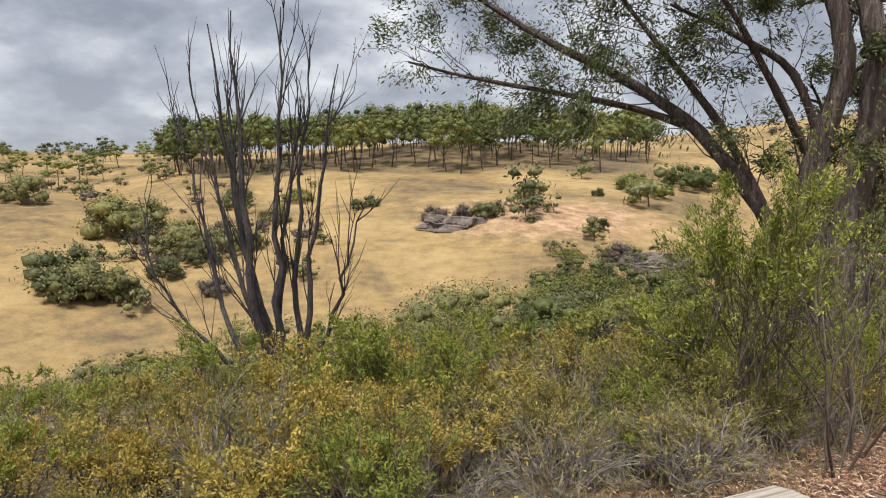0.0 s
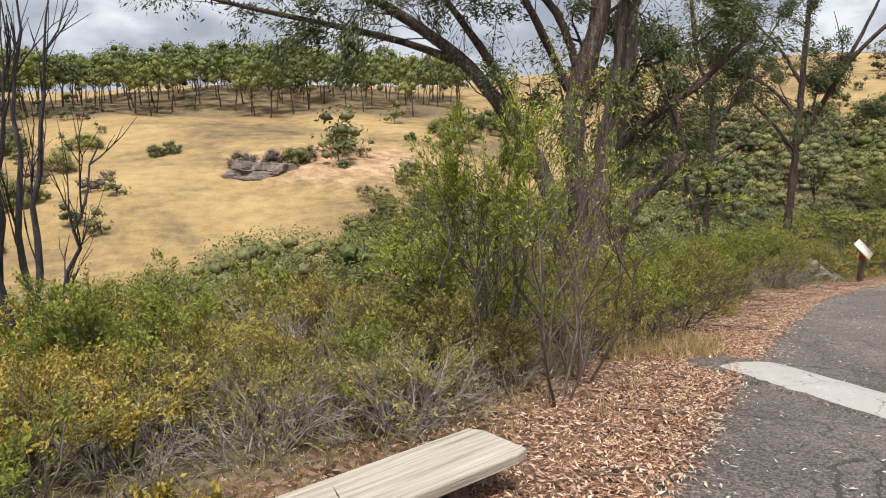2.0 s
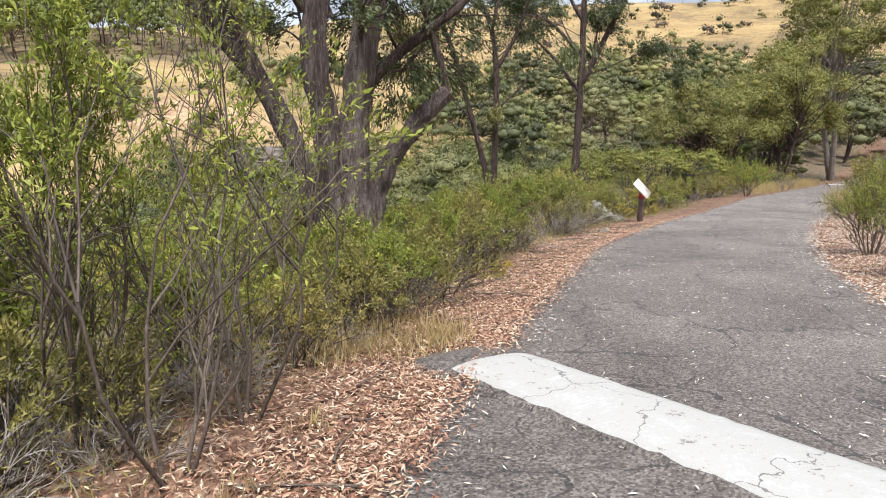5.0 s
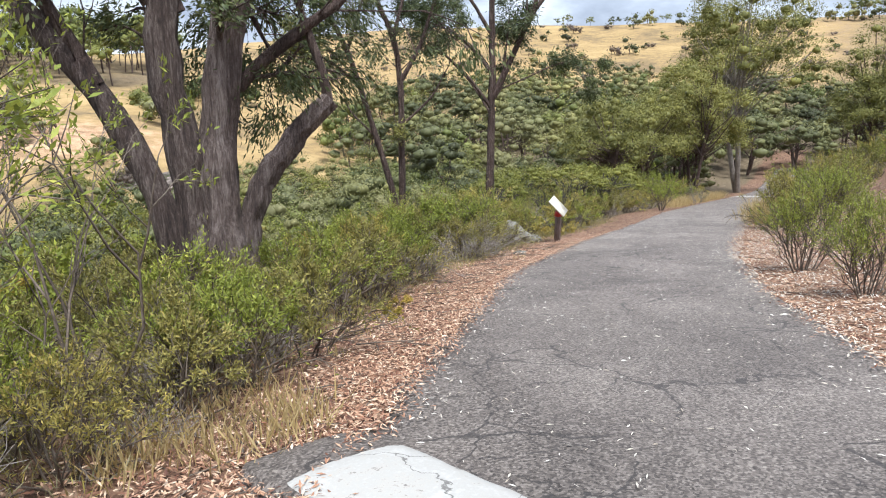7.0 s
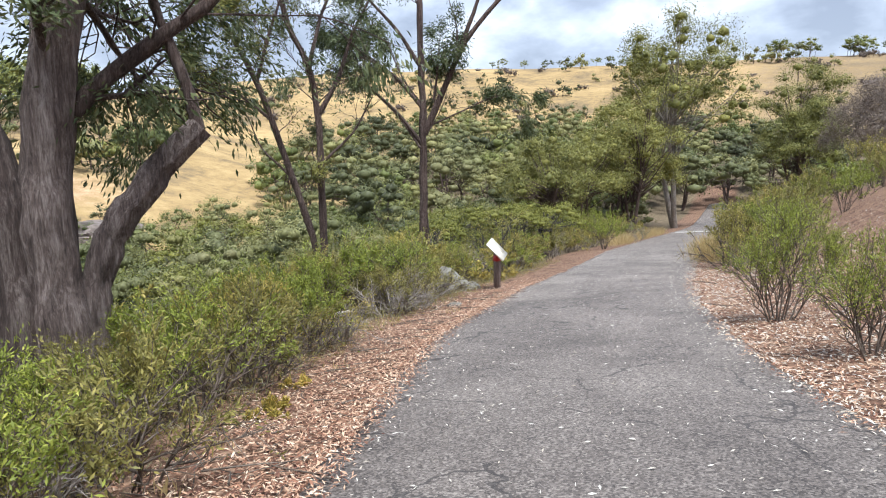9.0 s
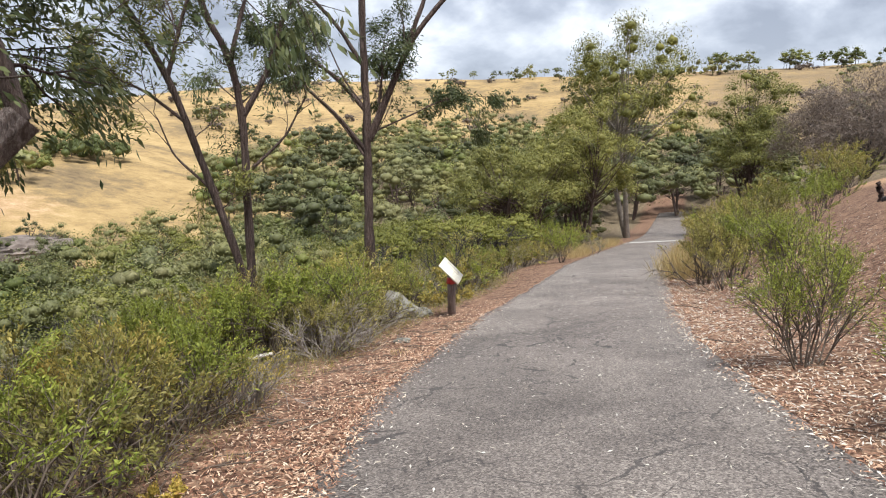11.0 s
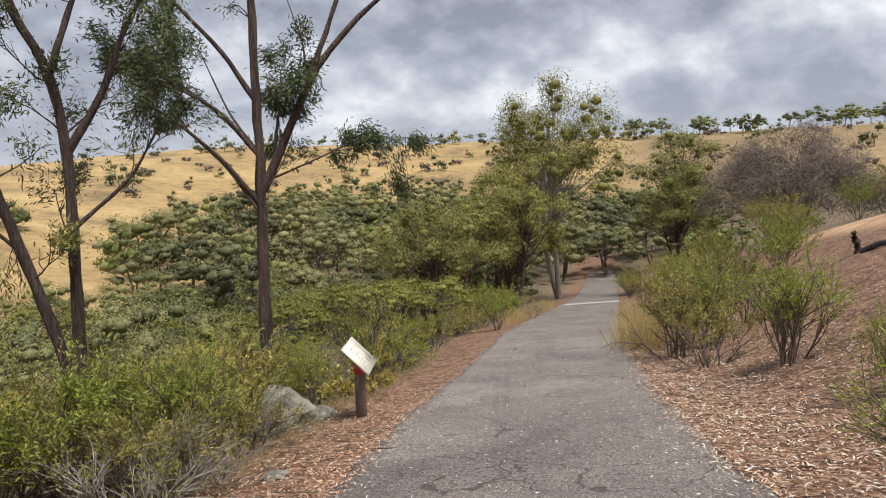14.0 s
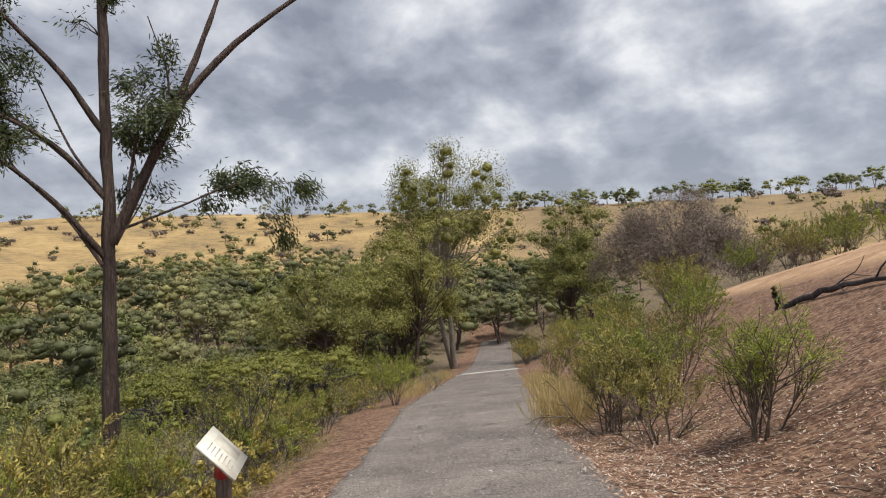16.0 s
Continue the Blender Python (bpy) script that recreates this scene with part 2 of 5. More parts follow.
def paint_material():
    m, t, bsdf = material("worn_white_paint")
    pos = t.nodes.new("ShaderNodeNewGeometry").outputs["Position"]
    grit = noise_tex(t, pos, 38.0, 4.0, 0.7)
    wear = noise_tex(t, pos, 5.0, 6.0, 0.7, 0.4)
    f = maths(t, "ADD", maths(t, "MULTIPLY", grit, 0.45), maths(t, "MULTIPLY", wear, 0.55))
    col = ramp(t, f, [(0.37, (0.17, 0.155, 0.145)), (0.43, (0.42, 0.40, 0.37)), (0.50, (0.39, 0.38, 0.36)), (0.65, (0.48, 0.47, 0.45))])
    v = t.nodes.new("ShaderNodeTexVoronoi")
    v.feature = "DISTANCE_TO_EDGE"
    v.inputs["Scale"].default_value = 1.1
    dn = t.nodes.new("ShaderNodeVectorMath")
    dn.operation = "MULTIPLY_ADD"
    nn = t.nodes.new("ShaderNodeTexNoise")
    nn.inputs["Scale"].default_value = 6.0
    nn.inputs["Detail"].default_value = 5.0
    t.links.new(pos, nn.inputs["Vector"])
    t.links.new(nn.outputs["Color"], dn.inputs[0])
    dn.inputs[1].default_value = (0.25, 0.25, 0.25)
    t.links.new(pos, dn.inputs[2])
    t.links.new(dn.outputs[0], v.inputs["Vector"])
    line = maths(t, "LESS_THAN", v.outputs["Distance"], 0.004)
    col = mix_col(t, maths(t, "MULTIPLY", line, 0.7), col, (0.06, 0.055, 0.05))
    t.links.new(col, bsdf.inputs["Base Color"])
    bsdf.inputs["Roughness"].default_value = 0.7
    add_bump(t, bsdf, maths(t, "SUBTRACT", grit, line), 0.5, 0.006)
    return m


def plain_material(name, stops, scale=6.0, rough=0.8, bump=0.3, axis=(1, 1, 1), metal=0.0):
    m, t, bsdf = material(name)
    co = stretch(t, coords(t), *axis)
    n1 = noise_tex(t, co, scale, 6.0, 0.65, 0.3)
    n2 = noise_tex(t, coords(t), scale * 0.2, 3.0)
    f = maths(t, "ADD", maths(t, "MULTIPLY", n1, 0.65), maths(t, "MULTIPLY", n2, 0.35))
    t.links.new(ramp(t, f, stops), bsdf.inputs["Base Color"])
    bsdf.inputs["Roughness"].default_value = rough
    bsdf.inputs["Metallic"].default_value = metal
    add_bump(t, bsdf, n1, bump, 0.02)
    return m


def litter_material(name, stops):
    m, t, bsdf = material(name)
    geo = t.nodes.new("ShaderNodeNewGeometry")
    t.links.new(ramp(t, geo.outputs["Random Per Island"], stops), bsdf.inputs["Base Color"])
    bsdf.inputs["Roughness"].default_value = 0.75
    return m


GROUND = ground_material()
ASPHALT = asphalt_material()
PAINT = paint_material()
LEAF_OLIVE = leaf_material("olive_scrub_leaves", [(0.1, (0.123, 0.113, 0.036)), (0.4, (0.245, 0.223, 0.066)), (0.7, (0.404, 0.341, 0.098)), (0.95, (0.701, 0.548, 0.173))], through_light=0.28, vary=0.5)
LEAF_GREEN = leaf_material("bright_wattle_leaves", [(0.1, (0.089, 0.113, 0.022)), (0.45, (0.210, 0.246, 0.044)), (0.75, (0.374, 0.399, 0.068)), (0.95, (0.655, 0.588, 0.122))], through_light=0.28)
LEAF_YELLOW = leaf_material("yellow_green_leaves", [(0.1, (0.149, 0.127, 0.026)), (0.4, (0.338, 0.276, 0.060)), (0.7, (0.560, 0.424, 0.100)), (0.95, (0.775, 0.461, 0.159))], through_light=0.28)
LEAF_LIME = leaf_material("lime_topped_leaves", [(0.1, (0.067, 0.076, 0.017)), (0.45, (0.160, 0.168, 0.037)), (0.75, (0.276, 0.272, 0.061)), (0.95, (0.392, 0.363, 0.098))], through_light=0.22)
LEAF_GREY = leaf_material("grey_green_leaves", [(0.1, (0.114, 0.108, 0.063)), (0.5, (0.236, 0.223, 0.128)), (0.9, (0.401, 0.358, 0.213))], through_light=0.28)
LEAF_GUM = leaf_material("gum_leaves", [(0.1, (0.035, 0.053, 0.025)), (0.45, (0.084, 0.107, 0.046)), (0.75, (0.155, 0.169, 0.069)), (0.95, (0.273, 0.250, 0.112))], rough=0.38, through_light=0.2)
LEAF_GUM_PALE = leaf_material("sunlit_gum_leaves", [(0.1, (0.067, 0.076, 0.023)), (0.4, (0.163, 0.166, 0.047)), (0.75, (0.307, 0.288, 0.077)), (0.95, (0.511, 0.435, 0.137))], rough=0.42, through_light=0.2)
LEAF_VALLEY = leaf_material("valley_canopy_leaves", [(0.1, (0.074, 0.076, 0.036)), (0.4, (0.155, 0.158, 0.070)), (0.7, (0.251, 0.249, 0.107)), (0.95, (0.414, 0.385, 0.170))], through_light=0.15, hue_shift=1.0, vary=0.9)
LEAF_WOOD = leaf_material("hilltop_wood_leaves", [(0.1, (0.074, 0.090, 0.031)), (0.45, (0.156, 0.177, 0.056)), (0.75, (0.246, 0.262, 0.081)), (0.95, (0.392, 0.382, 0.119))], through_light=0.15, hue_shift=0.8, vary=0.9)
LEAF_PURPLE = leaf_material("purple_brown_needles", [(0.1, (0.090, 0.070, 0.062)), (0.5, (0.180, 0.145, 0.123)), (0.9, (0.288, 0.232, 0.190))])
BARK_GUM = plated_bark("fibrous_gum_bark", (0.035, 0.024, 0.021), (0.165, 0.122, 0.108), (0.43, 0.36, 0.33))
BARK_GUM_RED = plated_bark("red_grey_gum_bark", (0.020, 0.013, 0.012), (0.095, 0.066, 0.057), (0.30, 0.25, 0.225))
BARK_RED = plated_bark("red_brown_bark", (0.022, 0.014, 0.012), (0.088, 0.057, 0.048), (0.22, 0.165, 0.14))
BARK_PALE = bark_material("pale_smooth_bark", (0.136, 0.112, 0.092), (0.272, 0.232, 0.200), (0.400, 0.360, 0.312), along=2.0, across=5.0, bump=0.25)
BARK_BLEACHED = bark_material("bleached_dead_wood", (0.30, 0.26, 0.215), (0.47, 0.425, 0.37), (0.62, 0.58, 0.52), along=2.0, across=6.0, bump=0.25)
BARK_BURNT = bark_material("burnt_black_bark", (0.018, 0.016, 0.018), (0.05, 0.042, 0.045), (0.14, 0.12, 0.12), along=1.5, across=8.0)
TWIG = bark_material("grey_twig_bark", (0.050, 0.036, 0.028), (0.115, 0.088, 0.068), (0.222, 0.184, 0.149), along=2.5, across=6.0, bump=0.2)
TWIG_DEAD = bark_material("bleached_twig_bark", (0.14, 0.115, 0.10), (0.27, 0.235, 0.21), (0.44, 0.40, 0.37), along=2.5, across=6.0, bump=0.2)
PLANK = plain_material("weathered_grey_timber", [(0.34, (0.190, 0.161, 0.131)), (0.46, (0.380, 0.336, 0.280)), (0.56, (0.513, 0.461, 0.393)), (0.7, (0.589, 0.539, 0.472))], scale=2.0, axis=(0.7, 26.0, 26.0), rough=0.85, bump=0.8)
POST = plain_material("brown_timber_post", [(0.35, (0.090, 0.063, 0.051)), (0.5, (0.195, 0.143, 0.120)), (0.68, (0.360, 0.277, 0.240))], scale=3.0, axis=(12, 12, 1.5), rough=0.85, bump=0.5)
BOARD = plain_material("cream_sign_face", [(0.3, (0.55, 0.51, 0.41)), (0.5, (0.72, 0.69, 0.60)), (0.7, (0.80, 0.78, 0.71))], scale=5.0, rough=0.45, bump=0.05)
INK = plain_material("faded_sign_print", [(0.3, (0.432, 0.405, 0.338)), (0.7, (0.648, 0.608, 0.513))], scale=9.0, rough=0.5, bump=0.02)
RED = plain_material("red_enamel", [(0.3, (0.36, 0.018, 0.02)), (0.7, (0.55, 0.04, 0.04))], scale=8.0, rough=0.4, bump=0.05)
ROCK = plain_material("lichened_grey_rock", [(0.34, (0.058, 0.055, 0.046)), (0.48, (0.146, 0.137, 0.117)), (0.6, (0.234, 0.225, 0.193)), (0.72, (0.292, 0.269, 0.199))], scale=2.6, rough=0.92, bump=1.0)
OUTCROP = plain_material("purple_grey_outcrop", [(0.34, (0.06, 0.05, 0.045)), (0.5, (0.17, 0.14, 0.125)), (0.66, (0.30, 0.25, 0.22))], scale=1.2, rough=0.95, bump=1.0)
LITTER = litter_material("fallen_gum_leaves", [(0.0, (0.085, 0.036, 0.026)), (0.3, (0.235, 0.105, 0.060)), (0.55, (0.390, 0.225, 0.140)), (0.8, (0.540, 0.365, 0.245)), (1.0, (0.690, 0.560, 0.420))])
LITTER_PALE = litter_material("bleached_fallen_leaves", [(0.0, (0.34, 0.29, 0.23)), (0.5, (0.52, 0.48, 0.41)), (1.0, (0.68, 0.65, 0.59))])
STRAW = leaf_material("dry_straw", [(0.1, (0.34, 0.24, 0.10)), (0.5, (0.52, 0.40, 0.19)), (0.9, (0.66, 0.55, 0.32))], rough=0.7)


# ---- mesh helpers ----
rng = np.random.default_rng(7)


def unit(v):
    v = np.asarray(v, float)
    return v / np.maximum(np.linalg.norm(v, axis=-1, keepdims=True), 1e-9)


class Build:
    """Gathers points and four-cornered faces for one mesh."""

    def __init__(self):
        self.points, self.faces, self.count = [], [], 0

    def add(self, points, faces):
        self.points.append(np.asarray(points, float).reshape(-1, 3))
        self.faces.append(np.asarray(faces, int).reshape(-1, 4) + self.count)
        self.count += len(self.points[-1])

    def tube(self, line, radii, sides=6, rough=0.0):
        """A tapered limb along a line of points, closed at its end."""
        line = np.asarray(line, float)
        k = len(line)
        tang = unit(np.gradient(line, axis=0))
        ref = np.array([0.31, 0.17, 0.0]) if abs(tang[0][2]) > 0.7 else np.array([0.0, 0.0, 1.0])
        a = unit(np.cross(tang, ref))
        b = np.cross(tang, a)
        ang = np.arange(sides) * (2 * np.pi / sides)
        r = np.asarray(radii, float)[:, None] * np.ones((1, sides))
        if rough:
            r = r * (1 + rng.normal(0, rough * 0.7, (k, sides)) + rng.normal(0, rough * 1.3, (1, sides)))
        ring = line[:, None, :] + r[..., None] * (np.cos(ang)[None, :, None] * a[:, None, :] + np.sin(ang)[None, :, None] * b[:, None, :])
        i = np.arange(k - 1)[:, None] * sides
        j = np.arange(sides)[None, :]
        j2 = (j + 1) % sides
        self.add(ring, np.stack([i + j, i + j2, i + sides + j2, i + sides + j], -1))

    def leaves(self, at, way, length, width, face=None):
        """Lance-shaped leaves, each one a folded diamond."""
        n = len(at)
        way = unit(way)
        side = unit(np.cross(way, unit(rng.normal(size=(n, 3))) if face is None else unit(face) + rng.normal(0, 0.35, (n, 3))))
        lift = np.cross(side, way)
        l = np.asarray(length).reshape(-1, 1) * np.ones((n, 1))
        w = np.asarray(width).reshape(-1, 1) * np.ones((n, 1))
        p = np.stack([at, at + way * l * 0.45 + side * w * 0.5 + lift * w * 0.18, at + way * l, at + way * l * 0.45 - side * w * 0.5 + lift * w * 0.18], 1)
        self.add(p, np.arange(4 * n).reshape(n, 4))

    def lump(self, centre, size, rings=4, sides=6):
        """A small uneven ball: the close-packed inside of a leafy clump."""
        th = np.linspace(0.12, np.pi - 0.12, rings)[:, None]
        ph = np.arange(sides)[None, :] * 2 * np.pi / sides + rng.uniform(0, 1)
        r = 1 + rng.normal(0, 0.14, (rings, sides))
        p = np.stack([np.sin(th) * np.cos(ph) * r, np.sin(th) * np.sin(ph) * r, np.cos(th) * r], -1) * size + centre
        i = np.arange(rings - 1)[:, None] * sides
        j = np.arange(sides)[None, :]
        j2 = (j + 1) % sides
        self.add(p, np.stack([i + j, i + sides + j, i + sides + j2, i + j2], -1))

    def box(self, lo, hi, jitter=0.0):
        (x0, y0, z0), (x1, y1, z1) = lo, hi
        p = np.array([(x0, y0, z0), (x1, y0, z0), (x1, y1, z0), (x0, y1, z0), (x0, y0, z1), (x1, y0, z1), (x1, y1, z1), (x0, y1, z1)], float)
        if jitter:
            p += rng.normal(0, jitter, p.shape)
        self.add(p, [(0, 3, 2, 1), (4, 5, 6, 7), (0, 1, 5, 4), (1, 2, 6, 5), (2, 3, 7, 6), (3, 0, 4, 7)])

    def mesh(self, name, mat, smooth=False):
        pts, fcs = np.concatenate(self.points), np.concatenate(self.faces)
        me = bpy.data.meshes.new(name)
        me.vertices.add(len(pts))
        me.vertices.foreach_set("co", pts.astype(np.float32).ravel())
        me.loops.add(fcs.size)
        me.loops.foreach_set("vertex_index", fcs.astype(np.int32).ravel())
        me.polygons.add(len(fcs))
        me.polygons.foreach_set("loop_start", np.arange(0, fcs.size, 4, dtype=np.int32))
        if smooth:
            me.polygons.foreach_set("use_smooth", np.ones(len(fcs), dtype=bool))
        me.materials.append(mat)
        me.update(calc_edges=True)
        return me


def part(name, build, mat, parent=None, label="", smooth=False):
    ob = new(name, build.mesh(name, mat, smooth))
    ob.parent = parent
    if label:
        ob["label"] = label
    return ob


# ---- the lie of the land ----
LEFT = np.array([(-30, -27), (-14, -12.6), (-4, -3), (2.84, 3.6), (5.05, 5.85), (6.4, 7.1), (8.64, 9.09), (10.3, 10.55), (12.0, 11.7),
                 (15.9, 14.05), (20.1, 16.25), (28.8, 21.2), (36, 24.6), (50, 31), (60, 35.6), (75, 42.6), (95, 51.8), (112, 59.6)], float)
RIGHT = np.array([(-28, -31), (-11, -14.5), (2, -2), (9.95, 5.68), (11.29, 6.85), (12.86, 8.1), (13.6, 8.6), (15.47, 9.9), (18, 11.4),
                  (22.85, 13.97), (26.2, 15.55), (42.3, 23.1), (54, 28.5), (64, 33.1), (78, 39.6), (96, 47.9), (113.6, 56)], float)


def side_of(line, x, y):
    """Signed distance from a line across the ground; positive to its left."""
    best = np.full(np.shape(x), 1e9)
    sign = np.ones(np.shape(x))
    for (ax, ay), (bx, by) in zip(line[:-1], line[1:]):
        dx, dy = bx - ax, by - ay
        u = np.clip(((x - ax) * dx + (y - ay) * dy) / (dx * dx + dy * dy), 0, 1)
        d = np.hypot(x - ax - u * dx, y - ay - u * dy)
        s = np.where(dx * (y - ay) - dy * (x - ax) > 0, 1.0, -1.0)
        sign = np.where(d < best, s, sign)
        best = np.minimum(best, d)
    return best * sign


def soft(v, k=1.0):
    return np.logaddexp(0, np.asarray(v) / k) * k


def ease(a, b, v):
    u = np.clip((v - a) / (b - a), 0, 1)
    return u * u * (3 - 2 * u)


def road_z(x, y):
    ahead = 0.87 * x + 0.5 * y
    return 0.0741 - 0.0819 * x - 0.1374 * y + 0.10 * soft(ahead - 84, 4.0) - 0.06 * soft(-12 - ahead, 4.0)


# heights of the far country round the walk: bearing, then the height at each distance
REACH = np.array([60, 90, 130, 200, 350, 700, 3000], float)
COUNTRY = [(-60, (-14, -6, 0, 6, 8, 14, 40)), (-33, (-16, -9, -4, -1, 4, 12, 30)), (-20, (-15, -7, -2, 2, 5, 9, 20)),
           (0, (-15.5, -6.3, -0.8, 8, 9, 9, 5)), (10, (-15.5, -6.5, -1, 5.5, 7, 8, 5)), (16, (-15, -8, -2.5, 2, 12, 9, 5)),
           (24, (-15, -12, -8, 0, 17, 12, 5)), (30, (-14, -13, -11, -3, 24, 18, 8)), (50, (-9, -12, -12, -4, 25, 18, 8)),
           (70, (-9, -11, -9, 0, 25, 20, 8)), (93, (-3, -1, 2, 8, 25, 22, 8)), (130, (4, 7, 10, 15, 25, 25, 20)),
           (180, (10, 14, 16, 18, 20, 20, 20)), (240, (4, 5, 6, 8, 10, 14, 20))]


def country_z(bearing, r):
    bs = np.array([c[0] for c in COUNTRY], float)
    table = np.array([c[1] for c in COUNTRY], float)
    out = 0
    for off in (-5, 0, 5):
        b = (bearing + off + 60) % 360 - 60
        cols = [np.interp(b, np.append(bs, 300), np.append(table[:, k], table[0, k])) for k in range(len(REACH))]
        for f in (0.88, 1.0, 1.12):
            rr = np.clip(r * f, REACH[0], REACH[-1])
            k = np.clip(np.searchsorted(REACH, rr) - 1, 0, len(REACH) - 2)
            u = (rr - REACH[k]) / (REACH[k + 1] - REACH[k])
            lo, hi = np.choose(k, cols), np.choose(k + 1, cols)
            out = out + lo + (hi - lo) * u
    return out / 9


def height(x, y):
    x, y = np.asarray(x, float), np.asarray(y, float)
    dl, dr = side_of(LEFT, x, y), -side_of(RIGHT, x, y)
    z = road_z(x, y)
    z = z - 0.06 * np.clip(dl, 0, 60) - 0.06 * soft(np.clip(dl, -5, 80) - 3, 0.8) - 0.2 * soft(np.clip(dl, -5, 80) - 10, 1.5)
    rise = soft(np.clip(dr, -5, 90) - 1.5, 0.4)
    z = z + 4 * (1 - np.exp(-0.5 * rise / 4)) + 0.08 * rise
    rx, ry = x - 6, y - 6
    r, b = np.hypot(rx, ry), np.degrees(np.arctan2(rx, ry))
    b = (b + 60) % 360 - 60
    r0 = np.interp(b, [-60, 20, 50, 62, 75, 95, 200, 300], [18, 22, 40, 62, 50, 45, 30, 18])
    r1 = np.interp(b, [-60, 20, 50, 62, 75, 95, 200, 300], [58, 60, 85, 105, 100, 95, 80, 58])
    w = ease(0, 1, (r - r0) / (r1 - r0)) * np.where(r < 105, ease(0.5, 10, np.maximum(dl, dr)), 1.0)
    z = z * (1 - w) + country_z(b, r) * w
    roll = 0.6 * np.sin(x * 0.071 + 1.3 + 0.6 * np.sin(y * 0.043)) * np.cos(y * 0.063 + 0.4) + 0.25 * np.sin(x * 0.19 + y * 0.13)
    return z + roll * ease(25, 90, r) * 1.3 * ease(1, 14, np.maximum(dl, dr))


def on_ground(x, y):
    return float(height(np.array([x]), np.array([y]))[0])


def build_ground():
    nb, nr = 420, 170
    radii = np.concatenate([[0.0], np.geomspace(0.35, 3200, nr - 1)])
    bear = np.linspace(0, 2 * np.pi, nb, endpoint=False)
    rr, bb = np.meshgrid(radii, bear, indexing="ij")
    x, y = 8 + rr * np.sin(bb), 7 + rr * np.cos(bb)
    z = height(x, y)
    dl, dr = side_of(LEFT, x, y), -side_of(RIGHT, x, y)
    inside = ease(0.06, 0.30, -np.maximum(dl, dr)) * (rr < 130)
    z = z - 0.05 * inside
    lump = 0.007 * np.sin(x * 7.1 + 2 * np.sin(y * 3.1)) * np.sin(y * 6.3 + x) * ease(0.15, 0.8, np.maximum(dl, dr)) * (rr < 60)
    z = z + lump
    g = Build()
    i = np.arange(nr - 1)[:, None] * nb
    j = np.arange(nb)[None, :]
    j2 = (j + 1) % nb
    g.add(np.stack([x, y, z], -1), np.stack([i + j, i + nb + j, i + nb + j2, i + j2], -1))
    ob = part("ground", g, GROUND, smooth=True)
    edge = np.maximum(dl, dr)
    litter = ease(2.7, 1.3, dl) * (dl > -0.5) * (rr < 110) + ease(10.5, 4.5, dr) * (dr > -0.5) * (rr < 60) + (edge <= -0.4) * (rr < 110)
    scrub = ease(0.7, 1.8, dl) * ease(60, 45, rr)
    deg = np.degrees(bb)
    far_edge = np.interp(deg, [14, 26, 34, 42, 90], [58, 75, 110, 165, 165])
    gully = ease(12, 20, deg) * ease(95, 80, deg) * ease(30, 50, rr) * ease(1.1, 0.85, rr / far_edge)
    bare = ease(2.5, 6.0, dr) * ease(85, 45, rr) + 0.75 * np.exp(-(((x - 14) / 22) ** 2 + ((y - 96) / 13) ** 2)) \
        + 0.4 * ease(52, 66, deg) * ease(125, 98, deg) * ease(80, 120, rr)
    for name, v in (("litter", litter), ("soil", np.maximum(np.maximum(scrub, gully) + 0.55 * ease(-27, -22, (deg + 180) % 360 - 180) * ease(17, 13, (deg + 180) % 360 - 180) * ease(124, 136, rr) * ease(215, 200, rr), np.maximum(0.5 * ease(58, 68, deg) * ease(108, 98, deg) * ease(85, 130, rr), 0.3 * ease(22, 30, deg) * ease(70, 62, deg) * ease(150, 190, rr)))), ("bare", bare)):
        a = ob.data.attributes.new(name, "FLOAT", "POINT")
        a.data.foreach_set("value", np.clip(v, 0, 1).astype(np.float32).ravel())
    return tagged(ob, "dry grassy valley slopes with leaf litter beside the path", "ground", kind="structure")


def along(line, n):
    d = np.concatenate([[0], np.cumsum(np.hypot(*np.diff(line, axis=0).T))])
    s = np.linspace(0, 1, n)
    # ease the corners of the plan
    fine = np.stack([np.interp(np.linspace(0, d[-1], 900), d, line[:, k]) for k in (0, 1)], -1)
    for _ in range(6):
        fine[1:-1] = (fine[:-2] + 2 * fine[1:-1] + fine[2:]) / 4
    return np.stack([np.interp(s, np.linspace(0, 1, 900), fine[:, k]) for k in (0, 1)], -1)


def build_path():
    n, m = 700, 22
    a, b = along(LEFT, n), along(RIGHT, n)
    wob = 0.05 * np.sin(np.arange(n) * 0.9) * np.sin(np.arange(n) * 0.37 + 1) + rng.normal(0, 0.018, n)
    wob2 = 0.05 * np.sin(np.arange(n) * 0.7 + 2) * np.sin(np.arange(n) * 0.31) + rng.normal(0, 0.018, n)
    across = unit(b - a)
    a = a + across * wob[:, None]
    b = b + across * wob2[:, None]
    u = np.linspace(0, 1, m)
    xy = a[:, None, :] * (1 - u)[None, :, None] + b[:, None, :] * u[None, :, None]
    z = road_z(xy[..., 0], xy[..., 1]) + 0.012 + 0.02 * np.sin(np.pi * u)[None, :]
    top = np.concatenate([xy, z[..., None]], -1)
    skirt = top[:, [0, -1], :] - np.array([0, 0, 0.08])
    full = np.concatenate([skirt[:, :1], top, skirt[:, 1:]], 1)
    k = m + 2
    g = Build()
    i = np.arange(n - 1)[:, None] * k
    j = np.arange(k - 1)[None, :]
    g.add(full, np.stack([i + j, i + j + 1, i + k + j + 1, i + k + j], -1))
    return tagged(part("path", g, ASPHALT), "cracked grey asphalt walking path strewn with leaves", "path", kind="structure")


